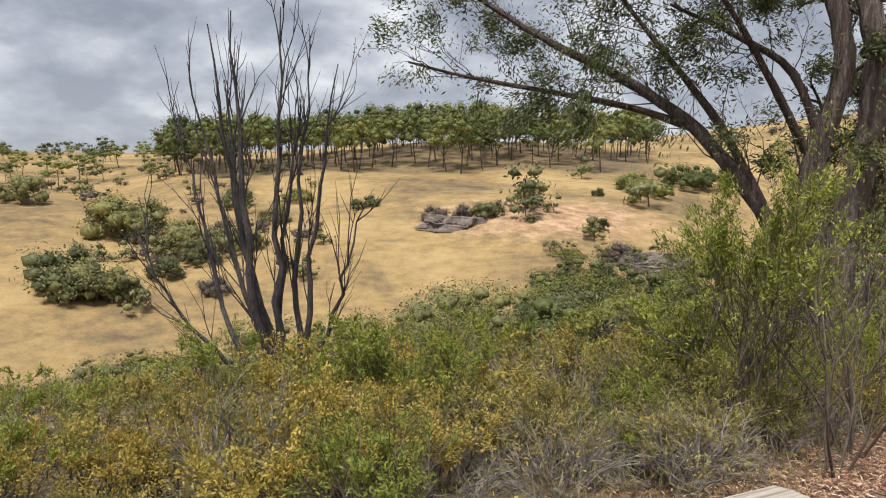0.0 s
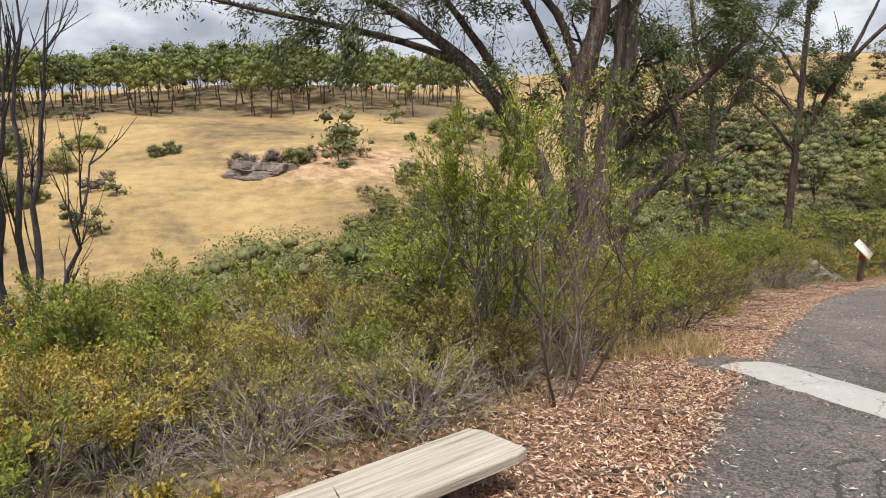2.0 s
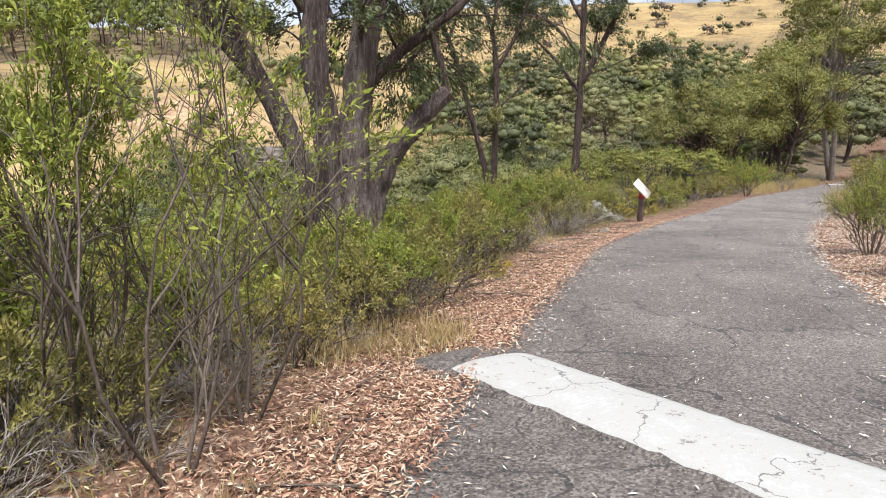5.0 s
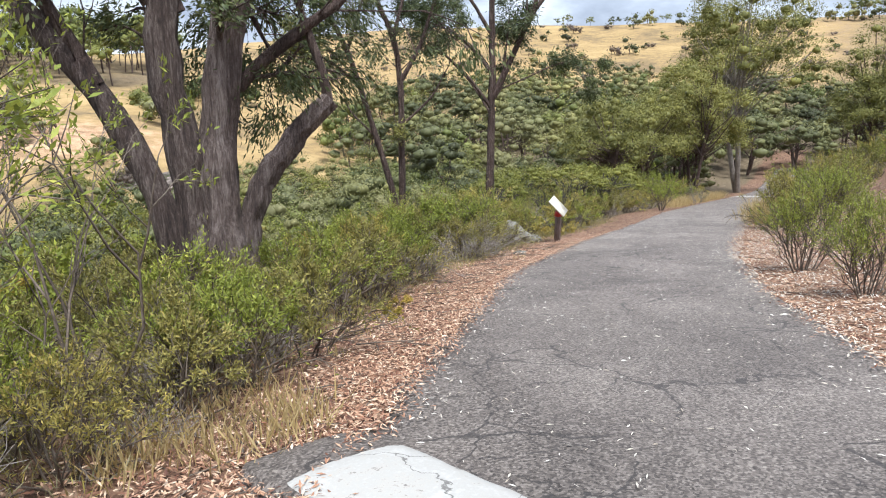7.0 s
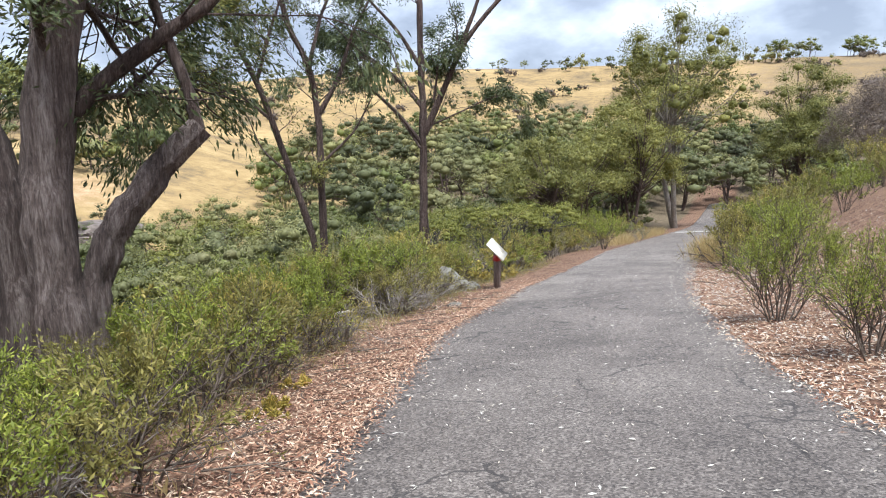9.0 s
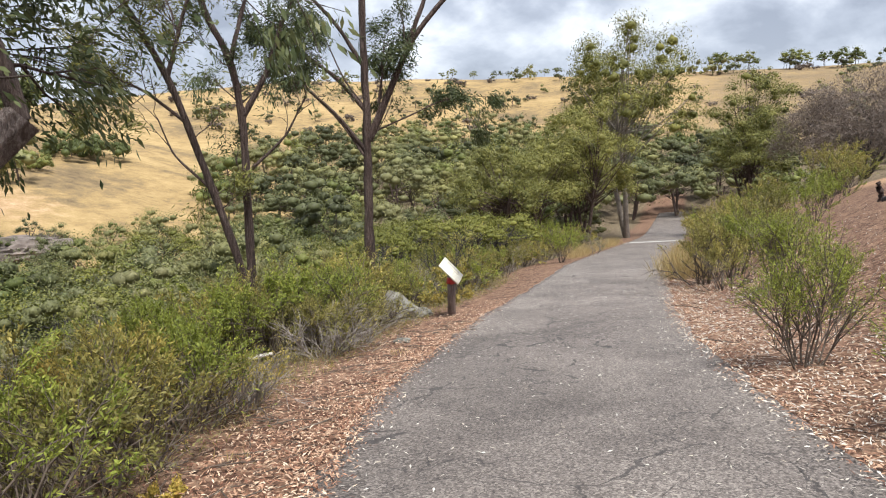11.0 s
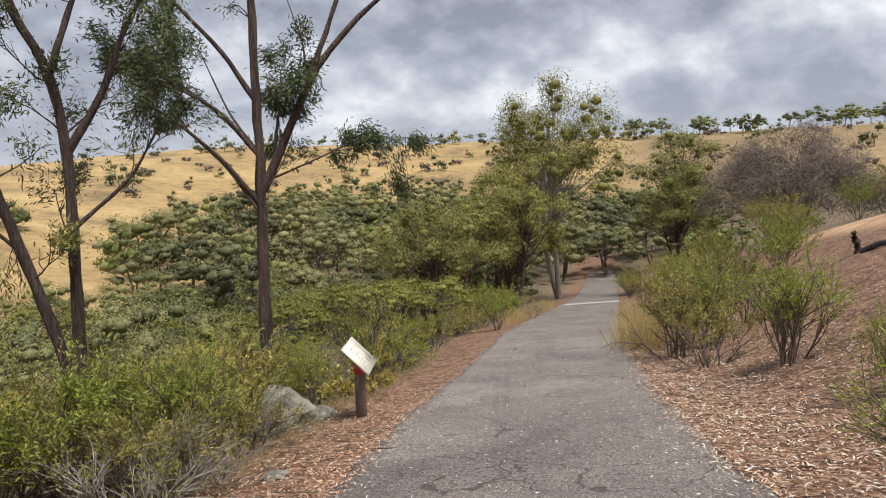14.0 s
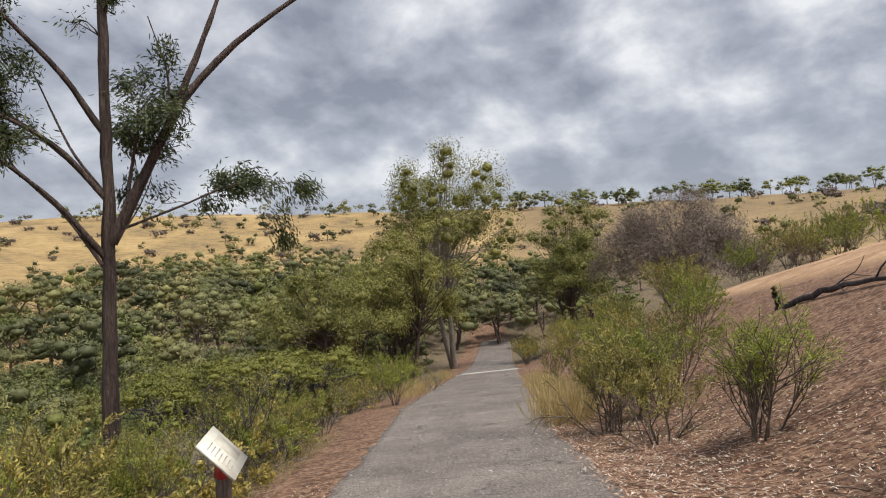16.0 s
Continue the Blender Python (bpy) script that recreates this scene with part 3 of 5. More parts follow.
def hump_shell(start, end, width, lift, high):
    way = unit(end - start)
    nrm = np.array([-way[1], way[0]])
    n, m = 60, 13
    g = Build()
    pts = np.zeros((n, m, 3))
    for i, u in enumerate(np.linspace(0, 1, n)):
        w = width * (0.88 + 0.12 * min(1, min(u, 1 - u) * 30)) + rng.normal(0, 0.009)
        c = start + (end - start) * u
        for j, v in enumerate(np.linspace(-0.5, 0.5, m)):
            p = c + nrm * v * w + rng.normal(0, 0.004, 2)
            pts[i, j] = (*p, road_z(*p) + lift + high * max(0, 1 - (2 * v) ** 2) ** 0.7 * min(1, 0.25 + min(u, 1 - u) * 18))
            if j in (0, m - 1):
                pts[i, j, 2] -= 0.05
    i = np.arange(n - 1)[:, None] * m
    j = np.arange(m - 1)[None, :]
    g.add(pts, np.stack([i + j, i + m + j, i + m + j + 1, i + j + 1], -1))
    return g


def build_hump(start, end, width):
    """A low rounded asphalt hump across the path, with a coat of white paint."""
    start, end = np.array(start, float), np.array(end, float)
    way = unit(end - start)
    root = new("speed_hump")
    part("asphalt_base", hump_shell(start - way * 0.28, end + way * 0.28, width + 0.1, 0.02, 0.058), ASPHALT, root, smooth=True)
    part("paint_coat", hump_shell(start, end, width, 0.034, 0.06), PAINT, root, "worn white paint", smooth=True)
    return tagged(root, "low rounded hump across the path in worn white paint", "speed hump", group="white humps across the path")


# ---- plants ----
def polyline(pts, n, wander=0.0):
    """A limb's line: smooth through its few bends, with a little wander."""
    p = np.asarray(pts, float)
    if len(p) == 2:
        p = np.stack([p[0], (p[0] + p[1]) / 2, p[1]])
    d = np.concatenate([[0], np.cumsum(np.linalg.norm(np.diff(p, axis=0), axis=1))])
    s = np.linspace(0, d[-1], n)
    q = np.stack([np.interp(s, d, p[:, k]) for k in range(3)], -1)
    for _ in range(2):
        q[1:-1] = (q[:-2] + 2 * q[1:-1] + q[2:]) / 4
    if wander:
        w = rng.normal(0, wander, q.shape)
        w[0] = w[-1] = 0
        q = q + w
    return q


def grow(g, tips, p, d, length, radius, depth, kids=4, spread=0.7, bend=0.18, up=0.05, shrink=0.62, sides=5):
    n = 4 if depth else 3
    line = [np.asarray(p, float)]
    d = unit(d)
    for _ in range(n - 1):
        d = unit(d + rng.normal(0, bend, 3) + np.array([0, 0, up]))
        line.append(line[-1] + d * length / (n - 1))
    line = np.array(line)
    g.tube(line, np.linspace(radius, radius * 0.45, n), sides if depth else 3)
    if depth == 0:
        tips.append(line)
        return
    for k in range(kids):
        u = rng.uniform(0.3, 1.0) if k else 1.0
        q = line[0] * 0 + np.array([np.interp(u * (n - 1), np.arange(n), line[:, c]) for c in range(3)])
        turn = unit(np.cross(d, rng.normal(size=3)))
        s = spread * rng.uniform(0.5, 1.2)
        grow(g, tips, q, d * math.cos(s) + turn * math.sin(s), length * shrink * rng.uniform(0.7, 1.2), radius * (0.62 if u < 1 else 0.5), depth - 1, kids, spread, bend, up, shrink, max(3, sides - 1))


def dress(tips, count, length, width, droop=0.0, fan=0.7, start=0.25, puff=0.02, bare_below=0.0, bunch=0.0, lit=False):
    """Leaves set along the outer twigs: none on the low ones, and bunched on some more than on others."""
    t = np.array(tips)
    n = len(t)
    z = t[:, -1, 2]
    weight = np.clip((z / z.max() - bare_below) / 0.3, 0.03, 1.0) if bare_below else np.ones(n)
    if bunch:
        weight = weight * rng.exponential(1.0, n) ** bunch
    pick = rng.choice(n, count, p=weight / weight.sum())
    u = rng.uniform(start, 1, count) * (t.shape[1] - 1)
    k = np.minimum(u.astype(int), t.shape[1] - 2)
    f = (u - k)[:, None]
    at = t[pick, k] * (1 - f) + t[pick, k + 1] * f
    way = unit(t[pick, k + 1] - t[pick, k]) + rng.normal(0, fan, (count, 3)) + np.array([0, 0, -droop])
    at = at + rng.normal(0, puff, (count, 3))
    size = rng.uniform(0.6, 1.25, (count, 1))
    face = None
    if lit:
        face = unit(at - np.array([0, 0, 0.45 * z.max()])) + np.array([0, 0, 0.7]) + rng.normal(0, 0.3, (count, 3))
    g = Build()
    g.leaves(at, way, length * size, width * size, face)
    return g


def make_shrub(name, tall, wide, leaf, twig, leaves, leaf_size, stems=8, depth=2, kids=4, upright=0.5, label="", category="shrub", bare_below=0.22, bunch=0.45):
    root = new(name)
    tips = []
    tall = tall * 0.86
    for k in range(stems):
        g = Build()
        a = 2 * np.pi * (k + rng.uniform(-0.3, 0.3)) / stems
        lean = rng.uniform(0.15, 1.0) * wide / tall * 0.55
        d = np.array([math.cos(a) * lean, math.sin(a) * lean, 1.0])
        grow(g, tips, (math.cos(a) * 0.05, math.sin(a) * 0.05, -0.12), d, tall * rng.uniform(0.42, 0.6), 0.009 * tall ** 0.5 + 0.002, depth, kids, 0.62, 0.13, 0.05 * upright, 0.62)
        part("stem", g, twig, root)
    part("foliage", dress(tips, leaves, leaf_size[0], leaf_size[1], fan=0.8, bare_below=bare_below, bunch=bunch, lit=True), leaf, root)
    return tagged(root, label, category)


def place(x, y, turn=0.0, size=1.0, sink=0.0, tall=1.0):
    return Matrix.Translation((x, y, on_ground(x, y) - sink)) @ Matrix.Rotation(radians(turn), 4, "Z") @ Matrix.Diagonal((size, size, size * tall, 1))


def again(ob, m):
    """A copy of a model at the pose m, whatever size the model itself stands at."""
    s = ob.matrix_basis.to_scale()
    return copy_thing(ob, m @ Matrix.Diagonal((1 / s.x, 1 / s.y, 1 / s.z, 1)))


def clump_tree(name, tall, wide, trunk_h, clumps, per, leaf_len, leaf_w, leaf, bark, flat=0.5, trunk_r=0.16, stems=1, label="", category="tree", dome=0.35, trunk_sides=6, boughs=8, clump=0.12, core=0.0, gather=0.5, drop=0.62):
    """A tree whose crown is gathered in many leafy clumps on forking limbs."""
    root = new(name)
    g, c = Build(), Build()
    bases = [np.array([rng.normal(0, 0.12), rng.normal(0, 0.12), -0.5]) for _ in range(stems)]
    ats = []
    for k in range(clumps):
        a, rr = rng.uniform(0, 2 * np.pi), wide * 0.5 * rng.uniform(0.02, 1) ** gather
        edge = (rr / (wide * 0.5)) ** 2
        z = trunk_h + (tall - trunk_h) * (rng.uniform(dome, 1.0) * (1 - drop * edge))
        ats.append(np.array([math.cos(a) * rr, math.sin(a) * rr, z]))
    for b in bases:
        lean = rng.normal(0, 0.12 * wide, 2)
        top = np.array([lean[0], lean[1], trunk_h + (tall - trunk_h) * 0.45])
        line = polyline([b, b * 0.4 + top * 0.5 + np.array([0, 0, -0.1]), top], 7, 0.05 * trunk_r * 4)
        g.tube(line, np.linspace(trunk_r, trunk_r * 0.4, 7), trunk_sides)
        for p in ats[::max(1, len(ats) // boughs)]:
            s = line[rng.integers(3, 6)]
            g.tube(polyline([s, (s + p) / 2 + rng.normal(0, 0.1, 3) + np.array([0, 0, -0.1 * tall * 0.1]), p], 4, 0.03), np.linspace(trunk_r * 0.34, trunk_r * 0.1, 4), 3)
    for p in ats:
        size = wide * rng.uniform(0.75, 1.3) * clump
        squash = np.array([1, 1, flat])
        n = int(per * rng.uniform(0.7, 1.3))
        if core:
            c.lump(p - np.array([0, 0, 0.12 * size]), size * core * squash)
        d = unit(rng.normal(size=(n, 3)) + np.array([0, 0, 0.35]))
        at = p + (d * rng.uniform(0.45, 1.15, (n, 1)) + rng.normal(0, 0.12, (n, 3))) * size * squash
        way = np.cross(d, rng.normal(size=(n, 3))) + 0.35 * d + np.array([0, 0, -0.3])
        sz = rng.uniform(0.6, 1.3, (n, 1))
        crown = unit((at - np.array([0, 0, trunk_h + 0.25 * (tall - trunk_h)])) / np.array([wide, wide, tall - trunk_h]))
        c.leaves(at, way, leaf_len * sz, leaf_w * sz, 0.55 * d + 0.9 * crown + np.array([0, 0, 0.25]) + rng.normal(0, 0.3, (n, 3)))
    part("trunk", g, bark, root)
    part("crown", c, leaf, root, smooth=True)
    return tagged(root, label, category)


def limb_tree(name, trunks, limbs, bark, limb_bark, leaf, leaf_count, leaf_size, label, twig_len=1.0, base=None, fan=0.5, droop=0.6, puff=0.11):
    """A gum built limb by limb: trunks and limbs are (bends, radius at the foot, radius at the end, leafiness)."""
    root = new(name)
    base = np.array(base if base is not None else trunks[0][0][0], float)
    root.location = base
    tips = []
    for kind, rows, mat in (("trunk", trunks, bark), ("limb", limbs, limb_bark)):
        for bends, r0, r1, leafy, *own in rows:
            line = polyline(np.array(bends, float) - base, 30 if kind == "trunk" else 14, 0.12 * r1)
            rad = np.linspace(r0, r1, len(line)) * (1 + 0.06 * np.sin(np.arange(len(line)) * 1.7))
            if kind == "trunk":
                rad[:7] = rad[:7] * np.array([1.4, 1.28, 1.18, 1.1, 1.05, 1.02, 1.0])
            g = Build()
            g.tube(line, rad, 22 if kind == "trunk" else 9, 0.06)
            part(kind, g, own[0] if own else mat, root, smooth=True)
            if leafy:
                for _ in range(int(leafy)):
                    b = Build()
                    u = rng.uniform(0.35, 1.0) * (len(line) - 1)
                    k = min(int(u), len(line) - 2)
                    p = line[k] + (line[k + 1] - line[k]) * (u - k)
                    d = unit(line[k + 1] - line[k])
                    d = unit(d + rng.normal(0, 0.65, 3) + np.array([0, 0, 0.15]))
                    grow(b, tips, p, d, twig_len * rng.uniform(0.6, 1.2), max(r1 * 0.35, 0.010), 2, 3, 0.6, 0.2, 0.02, 0.62, 5)
                    part("branch", b, limb_bark, root)
    if leaf_count:
        part("crown", dress(tips, leaf_count, leaf_size[0], leaf_size[1], droop, fan, 0.1, puff, bunch=1.8), leaf, root)
    return tagged(root, label, "tree")


# ---- the setting ----
build_ground()
build_path()
build_hump((5.30, 6.10), (5.78, 1.65), 0.80)
build_hump((50.6, 31.0), (52.3, 27.5), 0.9)


# ---- shrubs by the path ----
def shrub_kinds():
    k = {}
    k["olive"] = [make_shrub("shrub", 1.05, 1.5, LEAF_OLIVE, TWIG, 3700, (0.036, 0.0100), 10, 2, 4, bare_below=0.36, label="olive-green fine-leaved scrub bush on the verge") for _ in range(3)]
    k["yellow"] = [make_shrub("shrub", 1.0, 1.5, LEAF_YELLOW, TWIG, 3600, (0.032, 0.0150), 9, 2, 4, label="yellowing small-leaved bush with russet tips") for _ in range(2)]
    k["grey"] = [make_shrub("shrub", 0.95, 1.4, LEAF_OLIVE, TWIG_DEAD, 1500, (0.036, 0.010), 13, 2, 5, bare_below=0.5, label="half-dead grey twiggy bush with sparse leaves") for _ in range(2)]
    k["green"] = [make_shrub("shrub", 1.1, 1.6, LEAF_GREEN, TWIG, 4200, (0.037, 0.0105), 10, 2, 4, bare_below=0.42, label="bright green dense wattle bush") for _ in range(2)]
    k["broom"] = [make_shrub("shrub", 1.5, 1.7, LEAF_GREEN, TWIG, 6500, (0.042, 0.0085), 10, 2, 5, upright=2.5, bare_below=0.3, label="upright broom-like green bush in leaf litter") for _ in range(2)]
    k["tall"] = [make_shrub("shrub", 1.9, 1.4, LEAF_GREEN, TWIG, 5600, (0.055, 0.019), 6, 3, 4, upright=1.5, label="tall thin-stemmed bush with bright green crown")]
    k["sapling"] = [make_shrub("shrub", 3.3, 1.5, LEAF_GREEN, TWIG, 1500, (0.055, 0.017), 4, 3, 3, upright=2.0, label="tall slender sapling with sparse bright leaves")]
    k["wattle"] = [make_shrub("shrub", 2.15, 1.0, LEAF_GREEN, TWIG, 13000, (0.042, 0.0115), 7, 3, 4, upright=1.0, label="tall wattle with a dense bright green crown on bare stems", bare_below=0.5, bunch=0.2)]
    k["bare"] = [make_shrub("shrub", 2.0, 2.6, LEAF_OLIVE, BARK_BURNT, 500, (0.05, 0.014), 7, 2, 5, upright=0.8, label="dark half-bare branching bush beside the path", bare_below=0.6)]
    k["tangle"] = [make_shrub("shrub", 0.8, 2.0, LEAF_OLIVE, TWIG_DEAD, 260, (0.034, 0.010), 16, 2, 5, upright=-0.6, label="low tangle of bleached bare twigs beside the bench") for _ in range(2)]
    k["low"] = [make_shrub("shrub", 0.4, 0.9, LEAF_YELLOW, TWIG, 1800, (0.04, 0.02), 9, 1, 6, label="low pale yellow-green herb clump at the path edge")]
    k["far_olive"] = [make_shrub("shrub", 1.1, 1.6, LEAF_OLIVE, TWIG, 1050, (0.068, 0.026), 5, 2, 3, label="olive-green scrub bush down the slope") for _ in range(2)]
    k["far_grey"] = [make_shrub("shrub", 1.0, 1.5, LEAF_GREY, TWIG_DEAD, 900, (0.05, 0.014), 7, 2, 3, label="grey twiggy scrub bush down the slope")]
    k["far_green"] = [make_shrub("shrub", 1.2, 1.6, LEAF_GREEN, TWIG, 1050, (0.07, 0.026), 5, 2, 3, label="green wattle bush down the slope") for _ in range(2)]
    k["far_yellow"] = [make_shrub("shrub", 1.0, 1.5, LEAF_YELLOW, TWIG, 1050, (0.066, 0.028), 5, 2, 3, label="yellow-green bush down the slope")]
    k["bank_green"] = [make_shrub("shrub", 2.6, 3.0, LEAF_GREEN, TWIG, 4200, (0.085, 0.024), 10, 2, 4, upright=1.5, label="broad green wattle on the bank above the path")]
    k["bank_olive"] = [make_shrub("shrub", 2.8, 3.2, LEAF_OLIVE, TWIG, 4200, (0.085, 0.024), 10, 2, 4, upright=1.2, label="broad olive wattle on the bank above the path")]
    k["bank_yellow"] = [make_shrub("shrub", 2.5, 3.0, LEAF_LIME, TWIG, 4200, (0.082, 0.024), 10, 2, 4, upright=1.5, label="broad yellow-green wattle on the bank above the path")]
    for rows in k.values():
        for ob in rows:
            ob.location = (-14 + 0.01 * len(rows), -22, on_ground(-14, -22))
    return k


KIND = shrub_kinds()
used = set()


def shrub(kind, x, y, size=1.0, tall=1.0, turn=None):
    """Sets a bush of a kind at a spot; the first of each is the model itself."""
    rows = KIND[kind]
    ob = rows[rng.integers(len(rows))]
    m = place(x, y, rng.uniform(0, 360) if turn is None else turn, size, 0.0, tall)
    if ob.name not in used:
        used.add(ob.name)
        ob.matrix_basis = m
        return ob
    return again(ob, m)


# the bushes that stand out
shrub("wattle", 2.72, 6.12, 1.0, 1.2)
shrub("tall", 2.3, 6.8, 0.9)
shrub("sapling", 3.4, 6.9, 0.8)
shrub("sapling", 4.4, 7.7, 0.9)
shrub("sapling", 3.12, 5.35, 0.8)
shrub("sapling", 3.58, 5.95, 0.85)
for x, y, kind, s in ((-0.7, 4.4, "yellow", 0.8), (0.1, 4.9, "yellow", 0.9), (-1.6, 4.5, "yellow", 0.75), (1.0, 5.0, "grey", 0.9), (-2.5, 4.2, "green", 0.7), (1.9, 5.2, "grey", 0.85), (-0.3, 5.8, "yellow", 1.0),
                      (-3.2, 5.2, "green", 0.75), (0.5, 3.9, "low", 0.9), (-0.4, 3.5, "low", 0.8), (-1.4, 3.4, "low", 1.0), (0.3, 6.4, "tall", 0.7), (-0.6, 7.2, "tall", 0.72), (-2.2, 5.9, "olive", 0.8), (-1.7, 8.6, "yellow", 1.35), (-0.8, 8.9, "olive", 1.5), (-2.8, 9.0, "green", 1.3), (-0.2, 8.0, "yellow", 1.3), (0.9, 8.3, "grey", 1.5), (1.6, 7.6, "olive", 1.3)):
    shrub(kind, x, y, s)
for x, y, kind, s in ((0.9, 4.75, "tangle", 1.0), (1.6, 5.0, "tangle", 0.95), (0.1, 4.6, "tangle", 1.0), (2.2, 5.35, "tangle", 0.9), (-0.9, 4.5, "tangle", 0.9), (2.9, 5.75, "tangle", 0.8), (4.6, 7.2, "tangle", 0.7), (12.9, 13.9, "tangle", 1.0), (2.3, 5.75, "grey", 0.9), (1.5, 5.45, "grey", 0.9), (2.95, 6.0, "olive", 0.8), (3.55, 6.45, "grey", 0.9), (4.2, 7.0, "olive", 0.9), (4.9, 7.5, "olive", 1.0), (0.4, 5.2, "grey", 0.85), (1.0, 5.5, "olive", 0.9), (-0.5, 5.0, "grey", 0.8),
                      (-1.1, 4.2, "grey", 0.7), (-2.2, 4.6, "olive", 0.7), (2.0, 6.3, "olive", 1.0), (4.0, 7.6, "green", 1.0), (3.1, 7.2, "olive", 1.1), (5.1, 8.3, "grey", 1.1)):
    shrub(kind, x, y, s)
shrub("green", 6.1, 8.9, 1.0)
shrub("green", 5.4, 8.7, 0.9, 0.9)
shrub("broom", 13.9, 8.0, 1.1)
shrub("broom", 12.15, 6.42, 1.0, 0.95)
shrub("broom", 19.5, 10.2, 1.4)
shrub("olive", 21.9, 12.6, 1.9, 1.1)
shrub("broom", 22.8, 12.3, 1.55)
shrub("olive", 20.6, 11.6, 1.5)
for x, y, kind, s in ((17.2, 8.6, "broom", 0.75), (24.2, 12.0, "bank_olive", 0.75), (26.5, 13.3, "bank_olive", 0.8), (29.5, 14.6, "bank_green", 0.75), (32, 15.5, "bank_yellow", 0.85),
                      (35, 16.8, "bank_green", 0.85), (39.7, 17.4, "bank_yellow", 1.0), (42.5, 20.8, "bank_olive", 1.0), (45, 19.6, "bank_olive", 1.05), (33.5, 13.4, "bank_green", 0.7),
                      (37.5, 13.9, "bank_olive", 0.7), (42, 15.3, "bank_green", 0.9), (49, 22.8, "bank_green", 0.95), (50, 17.5, "bank_olive", 1.15), (56, 25.8, "bank_olive", 1.0), (63, 28.2, "bank_green", 1.0), (46, 16.0, "bank_yellow", 1.0),
                      (57, 29.0, "bank_olive", 0.85), (60.5, 30.5, "bank_green", 0.85), (64, 32.0, "bank_olive", 1.0), (69, 34.3, "bank_olive", 1.1), (35.2, 27.0, "broom", 1.6), (40.5, 29.8, "far_olive", 1.5), (45.5, 32.2, "far_green", 1.4), (53.5, 36.0, "far_olive", 1.6), (33.0, 25.8, "far_yellow", 1.0), (31.0, 25.0, "far_green", 1.2),
                      (17.7, 16.9, "low", 1.5), (18.6, 17.2, "low", 1.3), (19.6, 18.2, "green", 1.1), (20.8, 18.6, "green", 1.0), (16.9, 17.0, "green", 0.9), (10.4, 13.3, "low", 1.2), (9.9, 12.9, "low", 1.1), (10.9, 13.1, "low", 0.8), (7.6, 9.3, "low", 0.7), (8.3, 10.1, "low", 0.6),
                      (15.6, 7.0, "low", 0.8), (13.2, 5.9, "green", 0.8), (60.8, 10.6, "bank_green", 1.35), (55.9, 8.8, "bank_green", 1.2), (58, 12, "bank_olive", 1.4), (52, 10.5, "bank_yellow", 1.0), (47, 11, "bank_olive", 0.9), (64, 14, "bank_olive", 1.4), (68, 9, "bank_olive", 1.9), (66, 6, "bank_green", 1.8), (53, 14, "bank_green", 1.2), (21.5, 19.4, "bank_olive", 0.55), (23.2, 20.8, "bank_yellow", 0.55), (25.4, 22.0, "bank_green", 0.55), (27.4, 23.2, "bank_yellow", 0.6), (29.7, 24.0, "bank_olive", 0.55), (22, 21.9, "bank_yellow", 0.75), (24.5, 23.9, "bank_yellow", 0.8), (27, 25.4, "bank_olive", 0.85), (30, 26.9, "bank_yellow", 0.8), (38, 27.9, "bank_green", 0.6), (43, 30.8, "bank_olive", 0.8), (47, 33.0, "bank_green", 0.8), (19.6, 19.8, "bank_green", 0.5), (17.8, 17.9, "grey", 1.6), (18.9, 19.0, "grey", 1.5), (25.4, 14.0, "bank_olive", 0.6), (28.6, 15.4, "bank_yellow", 0.7), (23.6, 13.0, "bank_green", 0.6)):
    shrub(kind, x, y, s)


def scatter_scrub():
    """The band of scrub down the slope beside the path, thick and mixed."""
    spots = []
    n = 0
    edge = along(LEFT, 1400)
    while n < 9000 and len(spots) < 185:
        n += 1
        p = edge[rng.integers(280, 729)]
        away = 0.95 + rng.exponential(3.4)
        way = unit(np.array([-0.66, 0.75]))
        q = p + way * away + rng.normal(0, 0.4, 2)
        dl = float(side_of(LEFT, q[:1], q[1:])[0])
        ahead = q[0] * 0.75 + q[1] * 0.66
        if dl < (1.25 if ahead > 5 else 1.5) + (0.35 if ahead > 20 else 0) or dl > 16 or ahead < -2.0:
            continue
        near = 0.5 + 0.045 * dl + 0.012 * max(0, ahead)
        if any(math.hypot(q[0] - a, q[1] - b) < near for a, b in spots):
            continue
        if math.hypot(q[0] - 15.9, q[1] - 14.9) < 1.3 or math.hypot(q[0] - 10.5, q[1] - 13.7) < 1.15 or math.hypot(q[0] - 14.8, q[1] - 15.3) < 0.8:
            continue
        spots.append((q[0], q[1]))
        f = rng.uniform()
        if ahead < 4.5:
            kind = "yellow" if f < 0.42 else "olive" if f < 0.66 else "grey" if f < 0.85 else "green"
            if q[0] > 0.3 and kind == "yellow":
                kind = "olive"
            if q[0] > 0.5 and dl < 3.4:
                kind = "grey" if f < 0.7 else "olive"
        elif ahead < 18:
            kind = "olive" if f < 0.5 else "green" if f < 0.7 else "grey" if f < 0.88 else "yellow"
        else:
            kind = "olive" if f < 0.45 else "grey" if f < 0.7 else "green" if f < 0.85 else "yellow"
        if dl > 4.2 or ahead > 22:
            kind = "far_" + kind
        low = 0.68 if q[0] < -1.2 else 0.85 if ahead < 3 and dl < 3 else 1.15 if ahead < 6 else 1.35
        shrub(kind, q[0], q[1], rng.uniform(0.75, 1.1) * low, rng.uniform(0.85, 1.1))


